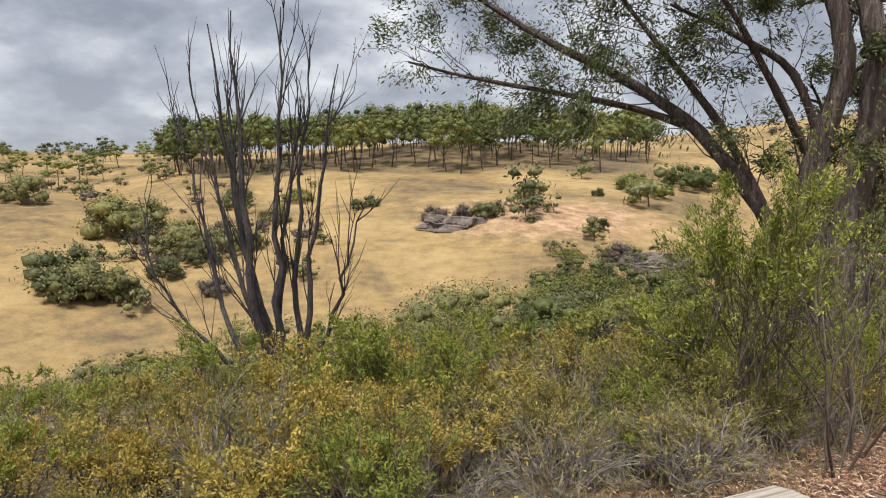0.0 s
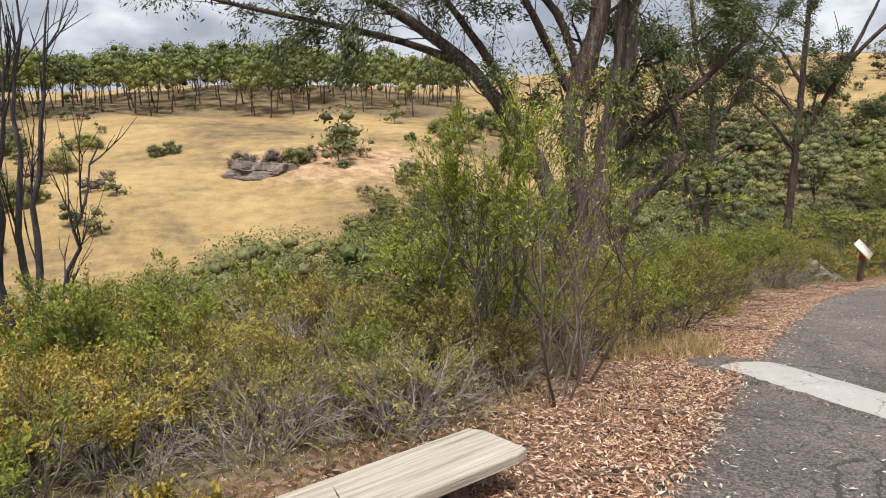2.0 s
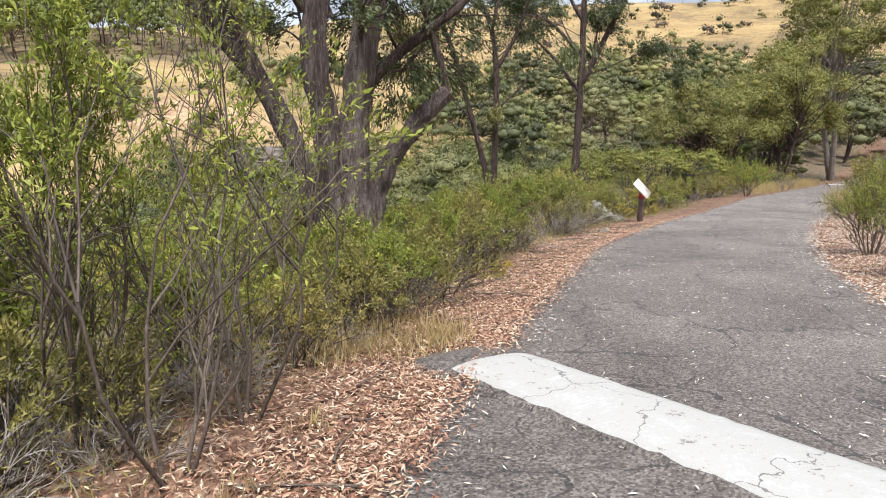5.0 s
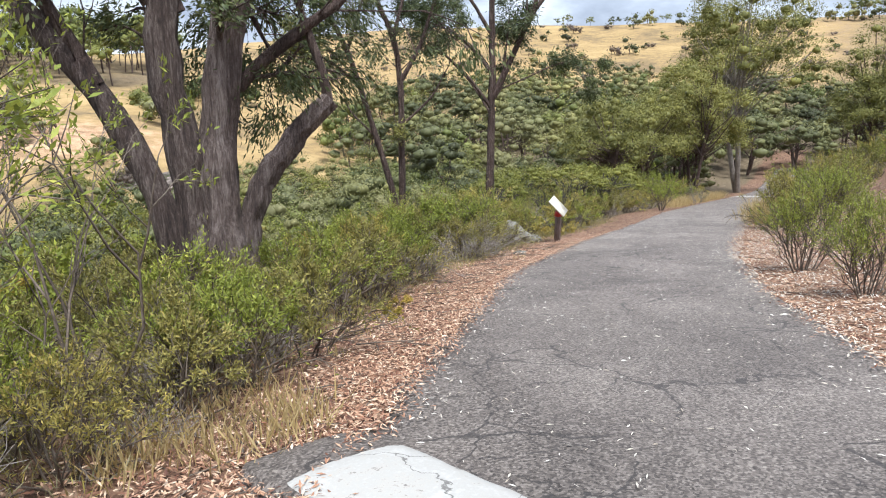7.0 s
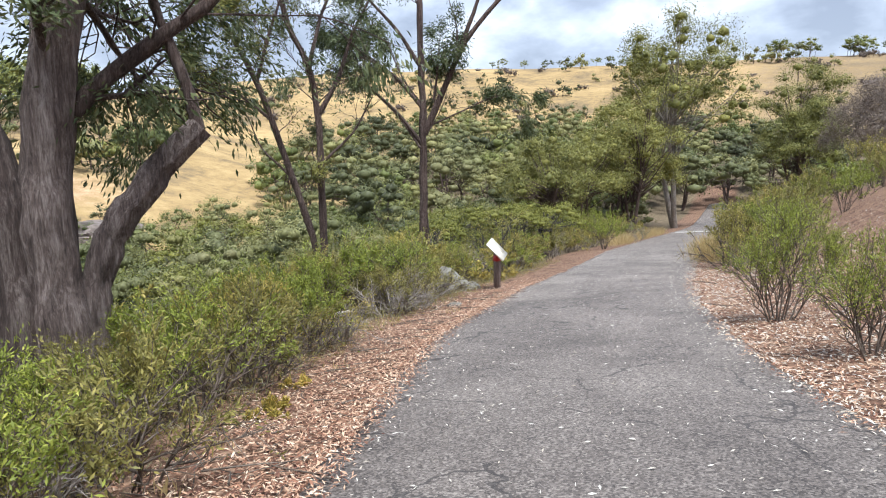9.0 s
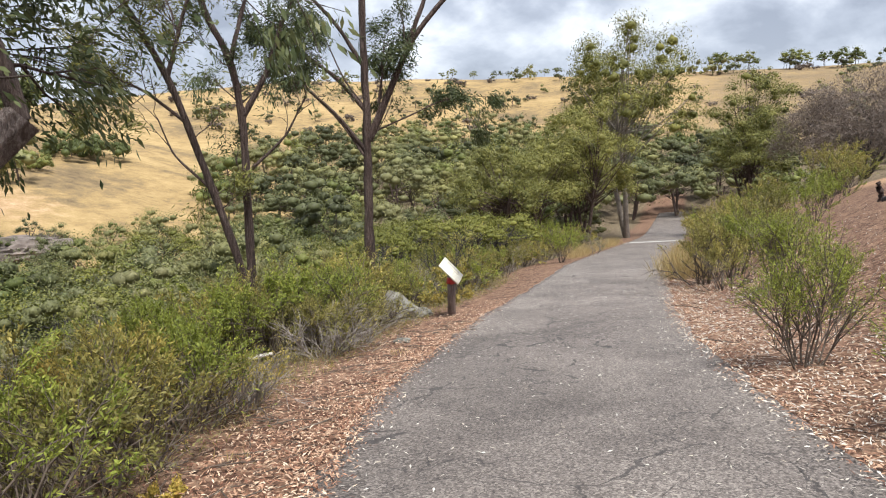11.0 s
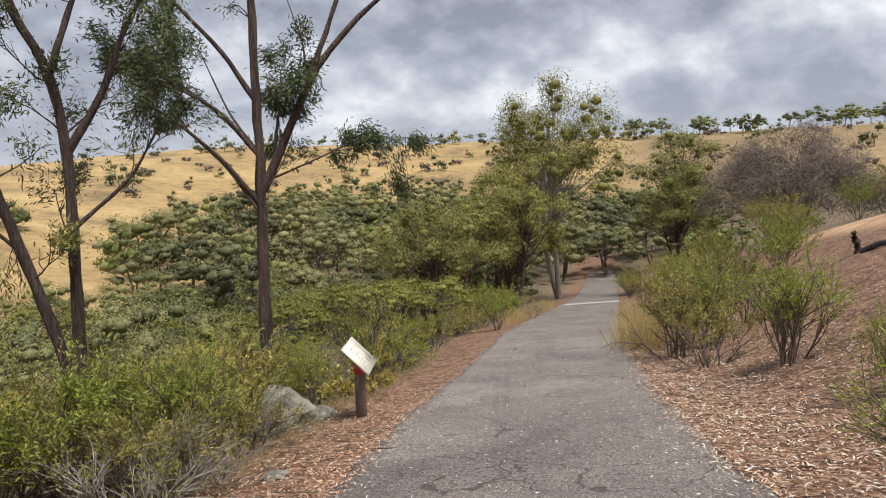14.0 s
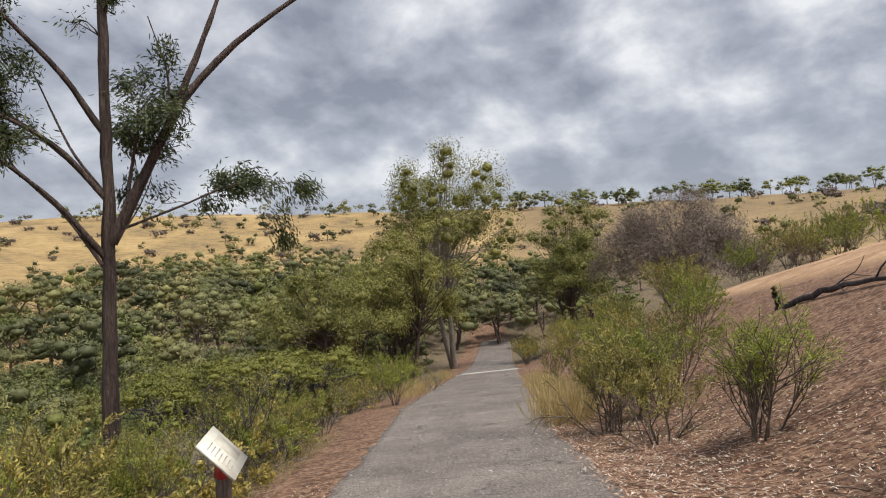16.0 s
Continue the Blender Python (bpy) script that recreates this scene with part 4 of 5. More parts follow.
scatter_scrub()
for i in range(9):
    for j in range(5):
        x, y = -6.6 + i * 0.95 + rng.normal(0, 0.22), 4.6 + j * 1.25 + rng.normal(0, 0.25)
        if float(side_of(LEFT, np.array([x]), np.array([y]))[0]) < 2.3 or x > 1.4:
            continue
        f = rng.uniform()
        kind = "yellow" if f < 0.42 else "olive" if f < 0.68 else "green" if f < 0.84 else "grey"
        if j > 2:
            kind = "far_" + kind
        shrub(kind, x, y, rng.uniform(0.6, 0.85) if x < -1 else rng.uniform(0.75, 1.0))


# ---- the large gums ----
def big_gum():
    z0 = on_ground(6.6, 11.7)
    trunks = [([(6.25, 11.8, z0 - 0.3), (6.1, 11.8, -1.2), (5.97, 11.85, -0.55), (5.5, 12.0, 0.55), (5.1, 12.2, 1.1), (4.55, 12.55, 1.95), (3.4, 12.9, 2.8), (1.95, 13.2, 3.55), (0.8, 13.3, 4.3)], 0.21, 0.045, 16),
              ([(6.5, 11.75, z0 - 0.3), (6.4, 11.75, -1.2), (6.37, 11.75, -0.3), (6.2, 11.8, 0.65), (6.2, 11.85, 1.5), (6.7, 11.8, 2.7), (6.5, 11.9, 3.9), (6.2, 12.3, 5.6)], 0.30, 0.12, 5),
              ([(6.75, 11.65, z0 - 0.3), (6.65, 11.65, -1.2), (6.66, 11.65, -0.2), (6.82, 11.62, 0.8), (7.0, 11.6, 1.6), (7.0, 11.6, 3.2), (6.6, 11.9, 5.0)], 0.32, 0.14, 6),
              ([(6.9, 11.6, z0 - 0.3), (6.97, 11.65, -1.2), (7.25, 11.55, -0.5), (7.7, 11.4, 0.1), (8.02, 11.25, 0.4)], 0.2, 0.13, 0)]
    limbs = [([(4.55, 12.55, 1.9), (3.6, 12.86, 2.3), (1.95, 13.2, 2.66), (0.6, 13.3, 2.9), (-0.5, 13.3, 3.2)], 0.075, 0.02, 16),
             ([(5.5, 12.0, 0.6), (4.9, 12.4, 2.0), (3.8, 12.8, 3.5), (3.0, 13.0, 4.6)], 0.09, 0.03, 12),
             ([(6.4, 11.75, 1.4), (5.9, 12.0, 2.9), (5.1, 12.35, 3.45), (4.0, 12.5, 4.0)], 0.09, 0.025, 12),
             ([(6.1, 11.85, 1.5), (5.2, 11.6, 2.9), (4.2, 11.3, 4.2)], 0.08, 0.03, 10),
             ([(8.0, 11.25, 0.38), (7.92, 11.3, 0.9), (7.75, 11.4, 1.45), (7.6, 11.6, 2.3)], 0.065, 0.03, 4),
             ([(6.85, 11.6, 0.45), (7.3, 11.55, 0.9), (8.1, 11.2, 1.5), (8.9, 11.0, 2.3)], 0.10, 0.04, 6),
             ([(7.0, 11.6, 1.8), (7.4, 12.2, 1.5), (7.9, 12.6, 0.9)], 0.05, 0.015, 14),
             ([(6.9, 11.7, 1.2), (7.3, 12.4, 1.6), (8.2, 12.9, 1.5)], 0.05, 0.015, 14),
             ([(6.9, 11.7, 3.0), (7.9, 12.0, 4.4), (9.0, 12.3, 5.6)], 0.11, 0.04, 9),
             ([(6.1, 12.2, 4.8), (5.2, 12.6, 6.2), (4.0, 13.0, 7.2)], 0.1, 0.04, 8)]
    trunks = [(bends, 0.86 * foot, 0.92 * end, leafy, mat) for (bends, foot, end, leafy), mat in zip(trunks, (BARK_GUM_RED, BARK_GUM_RED, BARK_GUM, BARK_GUM))]
    return limb_tree("gum_tree", trunks, limbs, BARK_GUM, BARK_RED, LEAF_GUM, 50000, (0.105, 0.030), "large many-trunked gum tree with rough grey-brown bark", 1.1)


def thin_gum():
    z0 = on_ground(18.7, 20.8)
    trunks = [([(18.7, 20.8, z0 - 0.3), (18.7, 20.8, -2.5), (18.74, 20.78, 0.2), (18.7, 20.8, 2.5), (18.68, 20.81, 4.4), (18.8, 20.7, 7.5)], 0.155, 0.06, 2)]
    limbs = [([(18.75, 20.77, -0.1), (19.3, 20.35, 1.35), (19.65, 20.1, 2.43), (20.05, 19.75, 3.1), (20.6, 19.25, 3.9), (21.6, 18.3, 5.0)], 0.11, 0.035, 0),
             ([(19.65, 20.1, 2.43), (19.98, 19.8, 3.5), (20.4, 19.5, 5.0)], 0.075, 0.03, 0),
             ([(18.68, 20.8, -0.4), (18.05, 21.2, 0.6), (17.3, 21.6, 1.35), (16.6, 22.0, 1.9)], 0.06, 0.02, 4),
             ([(18.68, 20.8, 0.7), (18.1, 21.2, 1.6), (17.35, 21.6, 2.1), (16.4, 22.1, 2.4)], 0.06, 0.018, 16),
             ([(18.68, 20.82, 1.9), (18.15, 21.15, 2.9), (17.35, 21.6, 3.85), (16.5, 22.0, 4.8)], 0.07, 0.025, 9),
             ([(18.9, 20.65, 0.15), (19.7, 20.05, 0.57), (20.3, 19.5, 0.95), (20.85, 19.0, 1.1)], 0.03, 0.012, 8),
             ([(19.0, 20.6, 0.9), (19.1, 20.5, 1.7), (19.25, 20.6, 2.4)], 0.04, 0.015, 16),
             ([(18.7, 20.8, 4.2), (19.6, 20.6, 5.6), (20.2, 20.3, 7.0)], 0.07, 0.03, 9),
             ([(18.7, 20.8, 5.0), (17.8, 21.0, 6.4), (17.2, 21.2, 7.6)], 0.06, 0.03, 9),
             ([(18.56, 20.75, -0.5), (18.28, 21.37, 0.44), (17.98, 21.96, 1.01), (17.81, 22.36, 1.42), (17.81, 22.55, 1.83), (17.91, 22.62, 2.32)], 0.035, 0.01, 0),
             ([(18.65, 20.83, 0.84), (18.5, 20.96, 1.11), (18.3, 21.17, 1.51), (18.12, 21.38, 2.14), (17.91, 21.67, 2.98)], 0.03, 0.01, 0),
             ([(19.48, 20.03, 2.46), (19.54, 20.12, 3.06), (19.5, 20.34, 3.63), (19.45, 20.55, 4.18)], 0.025, 0.008, 0),
             ([(18.61, 20.88, 0.84), (18.35, 21.39, 1.46), (17.95, 22.08, 2.11), (17.52, 22.77, 2.61), (17.23, 23.27, 2.96)], 0.045, 0.012, 7),
             ([(18.77, 20.57, -0.01), (19.03, 20.39, 0.48), (19.27, 20.26, 1.1), (19.27, 20.39, 1.42)], 0.016, 0.006, 0),
             ([(18.83, 20.54, 0.36), (18.95, 20.4, 1.1), (18.91, 20.4, 1.59)], 0.014, 0.006, 0)]
    return limb_tree("gum_tree", trunks, limbs, BARK_RED, BARK_RED, LEAF_GUM, 30000, (0.125, 0.030), "slender gum tree with red-brown trunk and sparse drooping leaves", 0.7)


def fork_gums():
    z0 = on_ground(13.5, 18.3)
    a = limb_tree("gum_tree", [([(13.6, 18.3, z0 - 0.3), (13.58, 18.26, -2.6), (13.6, 18.26, -0.7), (13.6, 18.25, 0.5), (13.44, 18.33, 1.7), (13.05, 18.5, 2.4), (12.8, 18.6, 4.2)], 0.095, 0.045, 8)],
                  [([(13.6, 18.25, 0.5), (14.05, 18.0, 1.35), (14.3, 17.9, 2.2), (14.9, 17.6, 3.4)], 0.06, 0.02, 8),
                   ([(13.6, 18.25, -0.6), (14.3, 17.9, 0.1), (14.7, 17.7, 0.9)], 0.035, 0.012, 4),
                   ([(13.45, 18.3, 1.6), (13.9, 18.4, 2.8), (14.6, 18.5, 3.8)], 0.05, 0.02, 9)],
                  BARK_RED, BARK_RED, LEAF_GUM, 12000, (0.11, 0.023), "thin upright gum with dark bark and hanging leaves", 0.75)
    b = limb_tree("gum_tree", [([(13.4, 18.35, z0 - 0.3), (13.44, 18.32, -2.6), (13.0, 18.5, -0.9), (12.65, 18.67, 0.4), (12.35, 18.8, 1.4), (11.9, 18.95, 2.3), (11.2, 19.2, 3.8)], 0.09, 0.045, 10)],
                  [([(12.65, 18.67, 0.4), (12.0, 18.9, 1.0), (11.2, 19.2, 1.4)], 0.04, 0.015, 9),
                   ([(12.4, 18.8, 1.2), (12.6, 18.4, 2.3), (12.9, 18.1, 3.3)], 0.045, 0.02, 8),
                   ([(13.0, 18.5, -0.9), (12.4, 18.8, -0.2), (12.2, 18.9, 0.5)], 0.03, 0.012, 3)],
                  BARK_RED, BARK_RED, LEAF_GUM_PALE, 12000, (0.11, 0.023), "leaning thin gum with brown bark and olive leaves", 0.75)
    return a, b


def burnt_bush():
    """The blackened many-stemmed bush: bare rods fanning up from one foot."""
    z0 = on_ground(-2.5, 10.9)
    root = new("burnt_bush")
    root.location = (-2.3, 10.9, z0)
    rods = [(-0.9, 4.9, 0.055), (-0.5, 5.0, 0.06), (0.05, 5.1, 0.05), (0.35, 4.7, 0.045), (0.75, 4.4, 0.045), (-1.45, 3.8, 0.035), (-0.7, 4.2, 0.04), (1.1, 2.6, 0.03), (-1.9, 2.2, 0.035), (0.2, 4.0, 0.04), (-1.1, 4.4, 0.04)]
    for k, (lean, tall, r) in enumerate(rods):
        lean, tall, r = lean * 1.15, tall * 1.16, r * 1.5
        deep = rng.uniform(-0.4, 0.4)
        g, tips = Build(), []
        foot = np.array([0.12 * np.sign(lean) * abs(lean) ** 0.5 + rng.normal(0, 0.08), rng.normal(0, 0.15), -0.2])
        line = polyline([foot, foot + np.array([lean * 0.35 - 0.12, deep * 0.4, tall * 0.35]), (lean * 0.8 - 0.1, deep * 0.8, tall * 0.72), (lean, deep, tall)], 12, 0.035)
        g.tube(line, np.linspace(r, 0.008, 12), 7, 0.05)
        for _ in range(10):
            i = rng.integers(3, 11)
            d = unit(line[min(i + 1, 11)] - line[i - 1]) + rng.normal(0, 0.22, 3)
            grow(g, tips, line[i], d, rng.uniform(0.5, 1.1), 0.013, 1, 3, 0.4, 0.1, 0.12, 0.6, 4)
        part("stem", g, BARK_BURNT, root)
    return tagged(root, "burnt black leafless bush with many upright rods", "dead bush")


big_gum()
thin_gum()
fork_gums()
burnt_bush()


# ---- trees along the way and in the valley ----
def ahead_of(bearing, dist, origin=(8.0, 7.0)):
    return origin[0] + dist * math.sin(radians(bearing)), origin[1] + dist * math.cos(radians(bearing))


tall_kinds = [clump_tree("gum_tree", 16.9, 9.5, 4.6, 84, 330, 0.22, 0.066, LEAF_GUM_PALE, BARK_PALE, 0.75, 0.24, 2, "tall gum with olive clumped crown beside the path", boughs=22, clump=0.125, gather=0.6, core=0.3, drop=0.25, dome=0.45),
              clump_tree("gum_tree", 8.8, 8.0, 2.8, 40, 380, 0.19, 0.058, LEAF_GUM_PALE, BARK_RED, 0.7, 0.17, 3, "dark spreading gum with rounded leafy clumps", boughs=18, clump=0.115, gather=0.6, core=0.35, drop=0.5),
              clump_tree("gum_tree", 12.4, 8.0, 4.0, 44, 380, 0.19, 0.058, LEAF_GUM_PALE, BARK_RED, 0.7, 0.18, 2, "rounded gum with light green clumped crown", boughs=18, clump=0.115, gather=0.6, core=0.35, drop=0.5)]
placed = set()
for k, x, y, s in ((0, 67.0, 40.6, 1.22), (2, 54.9, 37.2, 1.0), (1, 44.6, 37.6, 0.97), (1, 49.7, 38.0, 1.0), (2, 60.6, 43.0, 1.0), (2, 67.5, 29.0, 1.02), (1, 65.0, 28.2, 0.9), (1, 47.0, 40.0, 0.9), (1, 57.5, 39.5, 1.1)):
    m = place(x, y, rng.uniform(0, 360), s)
    if k in placed:
        again(tall_kinds[k], m)
    else:
        placed.add(k)
        tall_kinds[k].matrix_basis = m

sheoak = clump_tree("sheoak_tree", 7.6, 11.0, 0.8, 120, 320, 0.42, 0.036, LEAF_PURPLE, BARK_BURNT, 0.8, 0.16, 4, "domed purple-brown needle-leaved tree on the bank", dome=0.35, clump=0.1, core=0)
sheoak.matrix_basis = place(61.9, 19.3, 40, 1.0)

valley_kinds = [clump_tree("valley_tree", 6.5, 7.5, 1.2, 20, 58, 0.27, 0.11, LEAF_VALLEY, BARK_RED, 0.6, 0.16, 2, "rounded grey-green tree in the valley thicket", dome=0.45, trunk_sides=5, boughs=5, clump=0.155, core=0.5) for _ in range(3)] \
    + [clump_tree("valley_tree", 5.0, 5.5, 0.8, 20, 58, 0.27, 0.11, LEAF_WOOD, BARK_RED, 0.6, 0.12, 2, "low dark green tree in the valley thicket", dome=0.4, trunk_sides=5, boughs=5, clump=0.155, core=0.5),
       clump_tree("valley_tree", 4.0, 5.0, 1.5, 26, 110, 0.15, 0.055, LEAF_LIME, BARK_BURNT, 0.5, 0.1, 3, "yellow-topped bushy tree on the slope", dome=0.7, boughs=12, clump=0.13, core=0.35)]
NOMINAL = (6.5, 6.5, 6.5, 5.0, 4.0)
slope_kinds = [clump_tree("valley_tree", 4.0, 4.4, 0.6, 24, 125, 0.12, 0.05, leaf, BARK_RED, 0.7, 0.1, 3, label, dome=0.4, boughs=6, clump=0.15, core=0.4)
               for leaf, label in ((LEAF_VALLEY, "small grey-green tree on the near slope"), (LEAF_WOOD, "small dark green tree on the near slope"))]
first_use = set()


def copies(rows, k, m, group=""):
    ob = rows[k]
    if group:
        ob["group"] = group
    if ob.name in first_use:
        return again(ob, m)
    first_use.add(ob.name)
    ob.matrix_basis = m
    return ob


for x, y, s in ((25.5, 26.8, 0.75), (29.3, 28.3, 0.8), (32.8, 27.6, 0.68), (23.0, 25.6, 0.65), (36.5, 30.5, 0.7), (27.3, 29.3, 0.8), (30.0, 25.6, 0.7), (26.6, 24.8, 0.68)):
    copies(valley_kinds, 4, place(x, y, rng.uniform(0, 360), s))
done, tries = [], 0
while len(done) < 130 and tries < 8000:
    tries += 1
    b = rng.uniform(-36, 92)
    d = 20 + 155 * rng.uniform() ** 1.25
    if b < 12:
        continue
    elif b < 30 and d > 62 + (b - 14) * 7:
        continue
    x, y = ahead_of(b, d)
    if float(side_of(LEFT, np.array([x]), np.array([y]))[0]) < 5.5 and d < 95:
        continue
    if b > 70 and d < 75:
        continue
    if any(math.hypot(x - p, y - q) < 2.6 + 0.02 * d for p, q in done):
        continue
    rise = float(np.interp(d, [20, 28, 40, 60, 90, 130, 175], [-13.0, -11.0, -8.0, -5.2, -2.7, -1.3, 0.0]))
    rise = min(rise, float(np.interp(b, [0, 14, 26, 30, 34, 38, 42], [-12.6, -10.5, -8.4, -7.0, -4.6, -1.8, -0.4])))
    top = 0.3 + d * math.tan(radians(rise))
    tall = (top - on_ground(x, y)) * rng.uniform(0.72, 1.0)
    if tall < 1.0:
        continue
    done.append((x, y))
    f = rng.uniform()
    if d < 56:
        k = int(rng.integers(0, 2))
        copies(slope_kinds, k, place(x, y, rng.uniform(0, 360), min(1.9, tall / 4.0)), "valley thicket")
        continue
    k = 3 if f < 0.25 else 4 if f < 0.28 else int(rng.integers(0, 3))
    s = min(1.7, tall / NOMINAL[k])
    copies(valley_kinds, k, place(x, y, rng.uniform(0, 360), s ** 0.8, 0, s ** 0.2), "valley thicket")

creek, tries = [], 0
while len(creek) < 46 and tries < 3000:
    tries += 1
    b, d = rng.uniform(-33, 17), rng.uniform(30, 60)
    x, y = ahead_of(b, d, (0.2, 0.3))
    if any(math.hypot(x - p, y - q) < 3.0 for p, q in creek):
        continue
    top = 1.4 + d * math.tan(radians(float(np.interp(b, [-33, -20, -8, 2, 10, 17], [-14.5, -13.2, -12.0, -10.0, -8.6, -7.4]))))
    tall = (top - on_ground(x, y)) * rng.uniform(0.7, 1.0)
    if tall < 1.5:
        continue
    creek.append((x, y))
    f = rng.uniform()
    k = 0 if f < 0.5 else 1
    if f > 0.86:
        copies(valley_kinds, 4, place(x, y, rng.uniform(0, 360), min(1.9, tall / 4.0)), "valley thicket")
    else:
        copies(slope_kinds, k, place(x, y, rng.uniform(0, 360), min(2.2, tall / 4.0)), "valley thicket")

# the thicket down in the gully below the path
gully, tries = [], 0
while len(gully) < 90 and tries < 4000:
    tries += 1
    b, d = rng.uniform(2, 38), rng.uniform(19, 80)
    x, y = ahead_of(b, d)
    if float(side_of(LEFT, np.array([x]), np.array([y]))[0]) < 6 or any(math.hypot(x - p, y - q) < 2.6 for p, q in gully):
        continue
    top = 0.3 + d * math.tan(radians(float(np.interp(d, [19, 30, 45, 62, 80], [-14.5, -11.0, -8.4, -7.0, -6.0]))))
    tall = (top - on_ground(x, y)) * rng.uniform(0.75, 1.0)
    if tall < 1.2:
        continue
    gully.append((x, y))
    if rng.uniform() < 0.16:
        copies(valley_kinds, 4, place(x, y, rng.uniform(0, 360), min(1.6, tall / 4.0)), "valley thicket")
    else:
        copies(slope_kinds, int(rng.integers(0, 2)), place(x, y, rng.uniform(0, 360), min(2.0, tall / 4.0)), "valley thicket")

# the wooded bottom of the valley, up to the foot of the far hill
far_done, tries = [], 0
while len(far_done) < 115 and tries < 4000:
    tries += 1
    b, d = rng.uniform(26, 72), rng.uniform(82, 205)
    if d > 110 + 8 * (b - 26) or (b > 62 and d > 170):
        continue
    x, y = ahead_of(b, d)
    if any(math.hypot(x - p, y - q) < 2.0 + 0.028 * d for p, q in far_done):
        continue
    top = 0.3 + d * math.tan(radians(float(np.interp(d, [80, 115, 150, 205], [-2.6, -0.7, 0.3, 1.2]))))
    tall = (top - on_ground(x, y)) * rng.uniform(0.75, 1.0)
    if tall < 2.0:
        continue
    far_done.append((x, y))
    k = 3 if rng.uniform() < 0.2 else int(rng.integers(0, 3))
    s = min(1.5, tall / NOMINAL[k])
    copies(valley_kinds, k, place(x, y, rng.uniform(0, 360), s, 0, min(1.3, tall / NOMINAL[k] / s)), "valley thicket")

wood_kinds = [clump_tree("woodland_tree", 10.0, 8.0, 3.6, 16, 32, 0.52, 0.22, LEAF_WOOD, BARK_RED, 0.8, 0.15, 1, "umbrella-crowned gum on the far hilltop", dome=0.3, drop=0.45, trunk_sides=4, boughs=6, clump=0.155, core=0.5) for _ in range(4)]
done2, tries = [], 0
while len(done2) < 200 and tries < 6000:
    tries += 1
    b, d = rng.uniform(-24, 15), rng.uniform(126, 205)
    if d < 132 + 10 * math.sin(b * 0.31) ** 2 or (b > 11 and d < 150):
        continue
    x, y = ahead_of(b, d, (6, 6))
    if any(math.hypot(x - p, y - q) < 4.0 for p, q in done2):
        continue
    done2.append((x, y))
    copies(wood_kinds, rng.integers(4), place(x, y, rng.uniform(0, 360), rng.uniform(0.85, 1.25)), "hilltop wood")
for lo, hi, n, dist in ((-40, -19, 60, (130, 330)), (26, 60, 20, (338, 352)), (66, 92, 52, (336, 352))):
    for _ in range(n):
        b, d = rng.uniform(lo, hi), rng.uniform(*dist)
        x, y = ahead_of(b, d, (6, 6))
        copies(wood_kinds, rng.integers(4), place(x, y, rng.uniform(0, 360), rng.uniform(0.5, 1.0) * (0.75 if lo == 26 else 1.25 if lo == 66 else 1.0), 0, 0.75), "trees along the skyline")

hero_bushes = [clump_tree("hill_bush", 2.6, 3.2, 0.2, 26, 80, 0.17, 0.075, LEAF_VALLEY, BARK_RED, 0.8, 0.07, 1, "dark rounded bush on the grassy hillside", "bush", dome=0.1, trunk_sides=4, boughs=3, clump=0.2, core=0.55),
               clump_tree("hill_bush", 1.6, 2.6, 0.1, 24, 80, 0.16, 0.06, LEAF_PURPLE, BARK_RED, 0.8, 0.05, 1, "purple-grey bush on the grassy hillside", "bush", dome=0.1, trunk_sides=4, boughs=3, clump=0.2, core=0.55),
               clump_tree("hill_bush", 3.0, 5.5, 0.1, 38, 80, 0.2, 0.09, LEAF_WOOD, BARK_RED, 0.8, 0.07, 1, "broad dense green bush on the grassy hillside", "bush", dome=0.3, trunk_sides=4, boughs=3, clump=0.15, core=0.55)]
hill_kinds = [clump_tree("hill_bush", 2.6, 3.2, 0.2, 6, 18, 0.38, 0.18, LEAF_VALLEY, BARK_RED, 0.7, 0.07, 1, "dark rounded bush on the grassy hillside", "bush", dome=0.1, trunk_sides=4, boughs=3, clump=0.2, core=0.55),
              clump_tree("hill_bush", 1.6, 2.6, 0.1, 6, 18, 0.36, 0.16, LEAF_PURPLE, BARK_RED, 0.7, 0.05, 1, "purple-grey bush on the grassy hillside", "bush", dome=0.1, trunk_sides=4, boughs=3, clump=0.2, core=0.55)]
for b, d, k, s in ((-7.2, 105, 0, 0.75), (-6.2, 106, 0, 0.8), (3.9, 95, 0, 0.9), (1.4, 95, 1, 1.2), (-0.9, 95, 1, 1.3), (3.2, 94, 0, 1.0), (15.2, 120, 2, 1.15), (17.0, 118, 2, 0.9), (12.3, 112, 0, 0.6), (12.5, 92, 0, 0.8),
                   (7.0, 92, 0, 0.5), (19, 135, 2, 1.5), (21, 138, 2, 1.4), (18.4, 83, 1, 1.3), (14.0, 83, 1, 1.3), (-25.5, 100, 0, 2.6), (-24.0, 102, 0, 2.2), (-29.5, 78, 0, 2.2), (-27.5, 77, 0, 1.9), (-28.6, 76, 0, 1.6), (-21.5, 90, 0, 1.9), (-18.5, 88, 0, 1.7), (-31.5, 120, 0, 2.0),
                   (-25.5, 76, 0, 1.2), (-22.5, 82, 0, 1.2), (-20, 86, 0, 1.4), (-18, 95, 1, 1.6), (-21, 97, 0, 1.3), (-24, 98, 0, 1.2), (-16, 88, 0, 1.3), (-14, 99, 0, 1.3), (-19, 76, 1, 1.2), (-17, 110, 0, 1.5), (-12, 112, 2, 0.8)):
    copies(hero_bushes, k, place(*ahead_of(b, d, (0.2, 0.3)), rng.uniform(0, 360), s), "bushes on the far hillside")
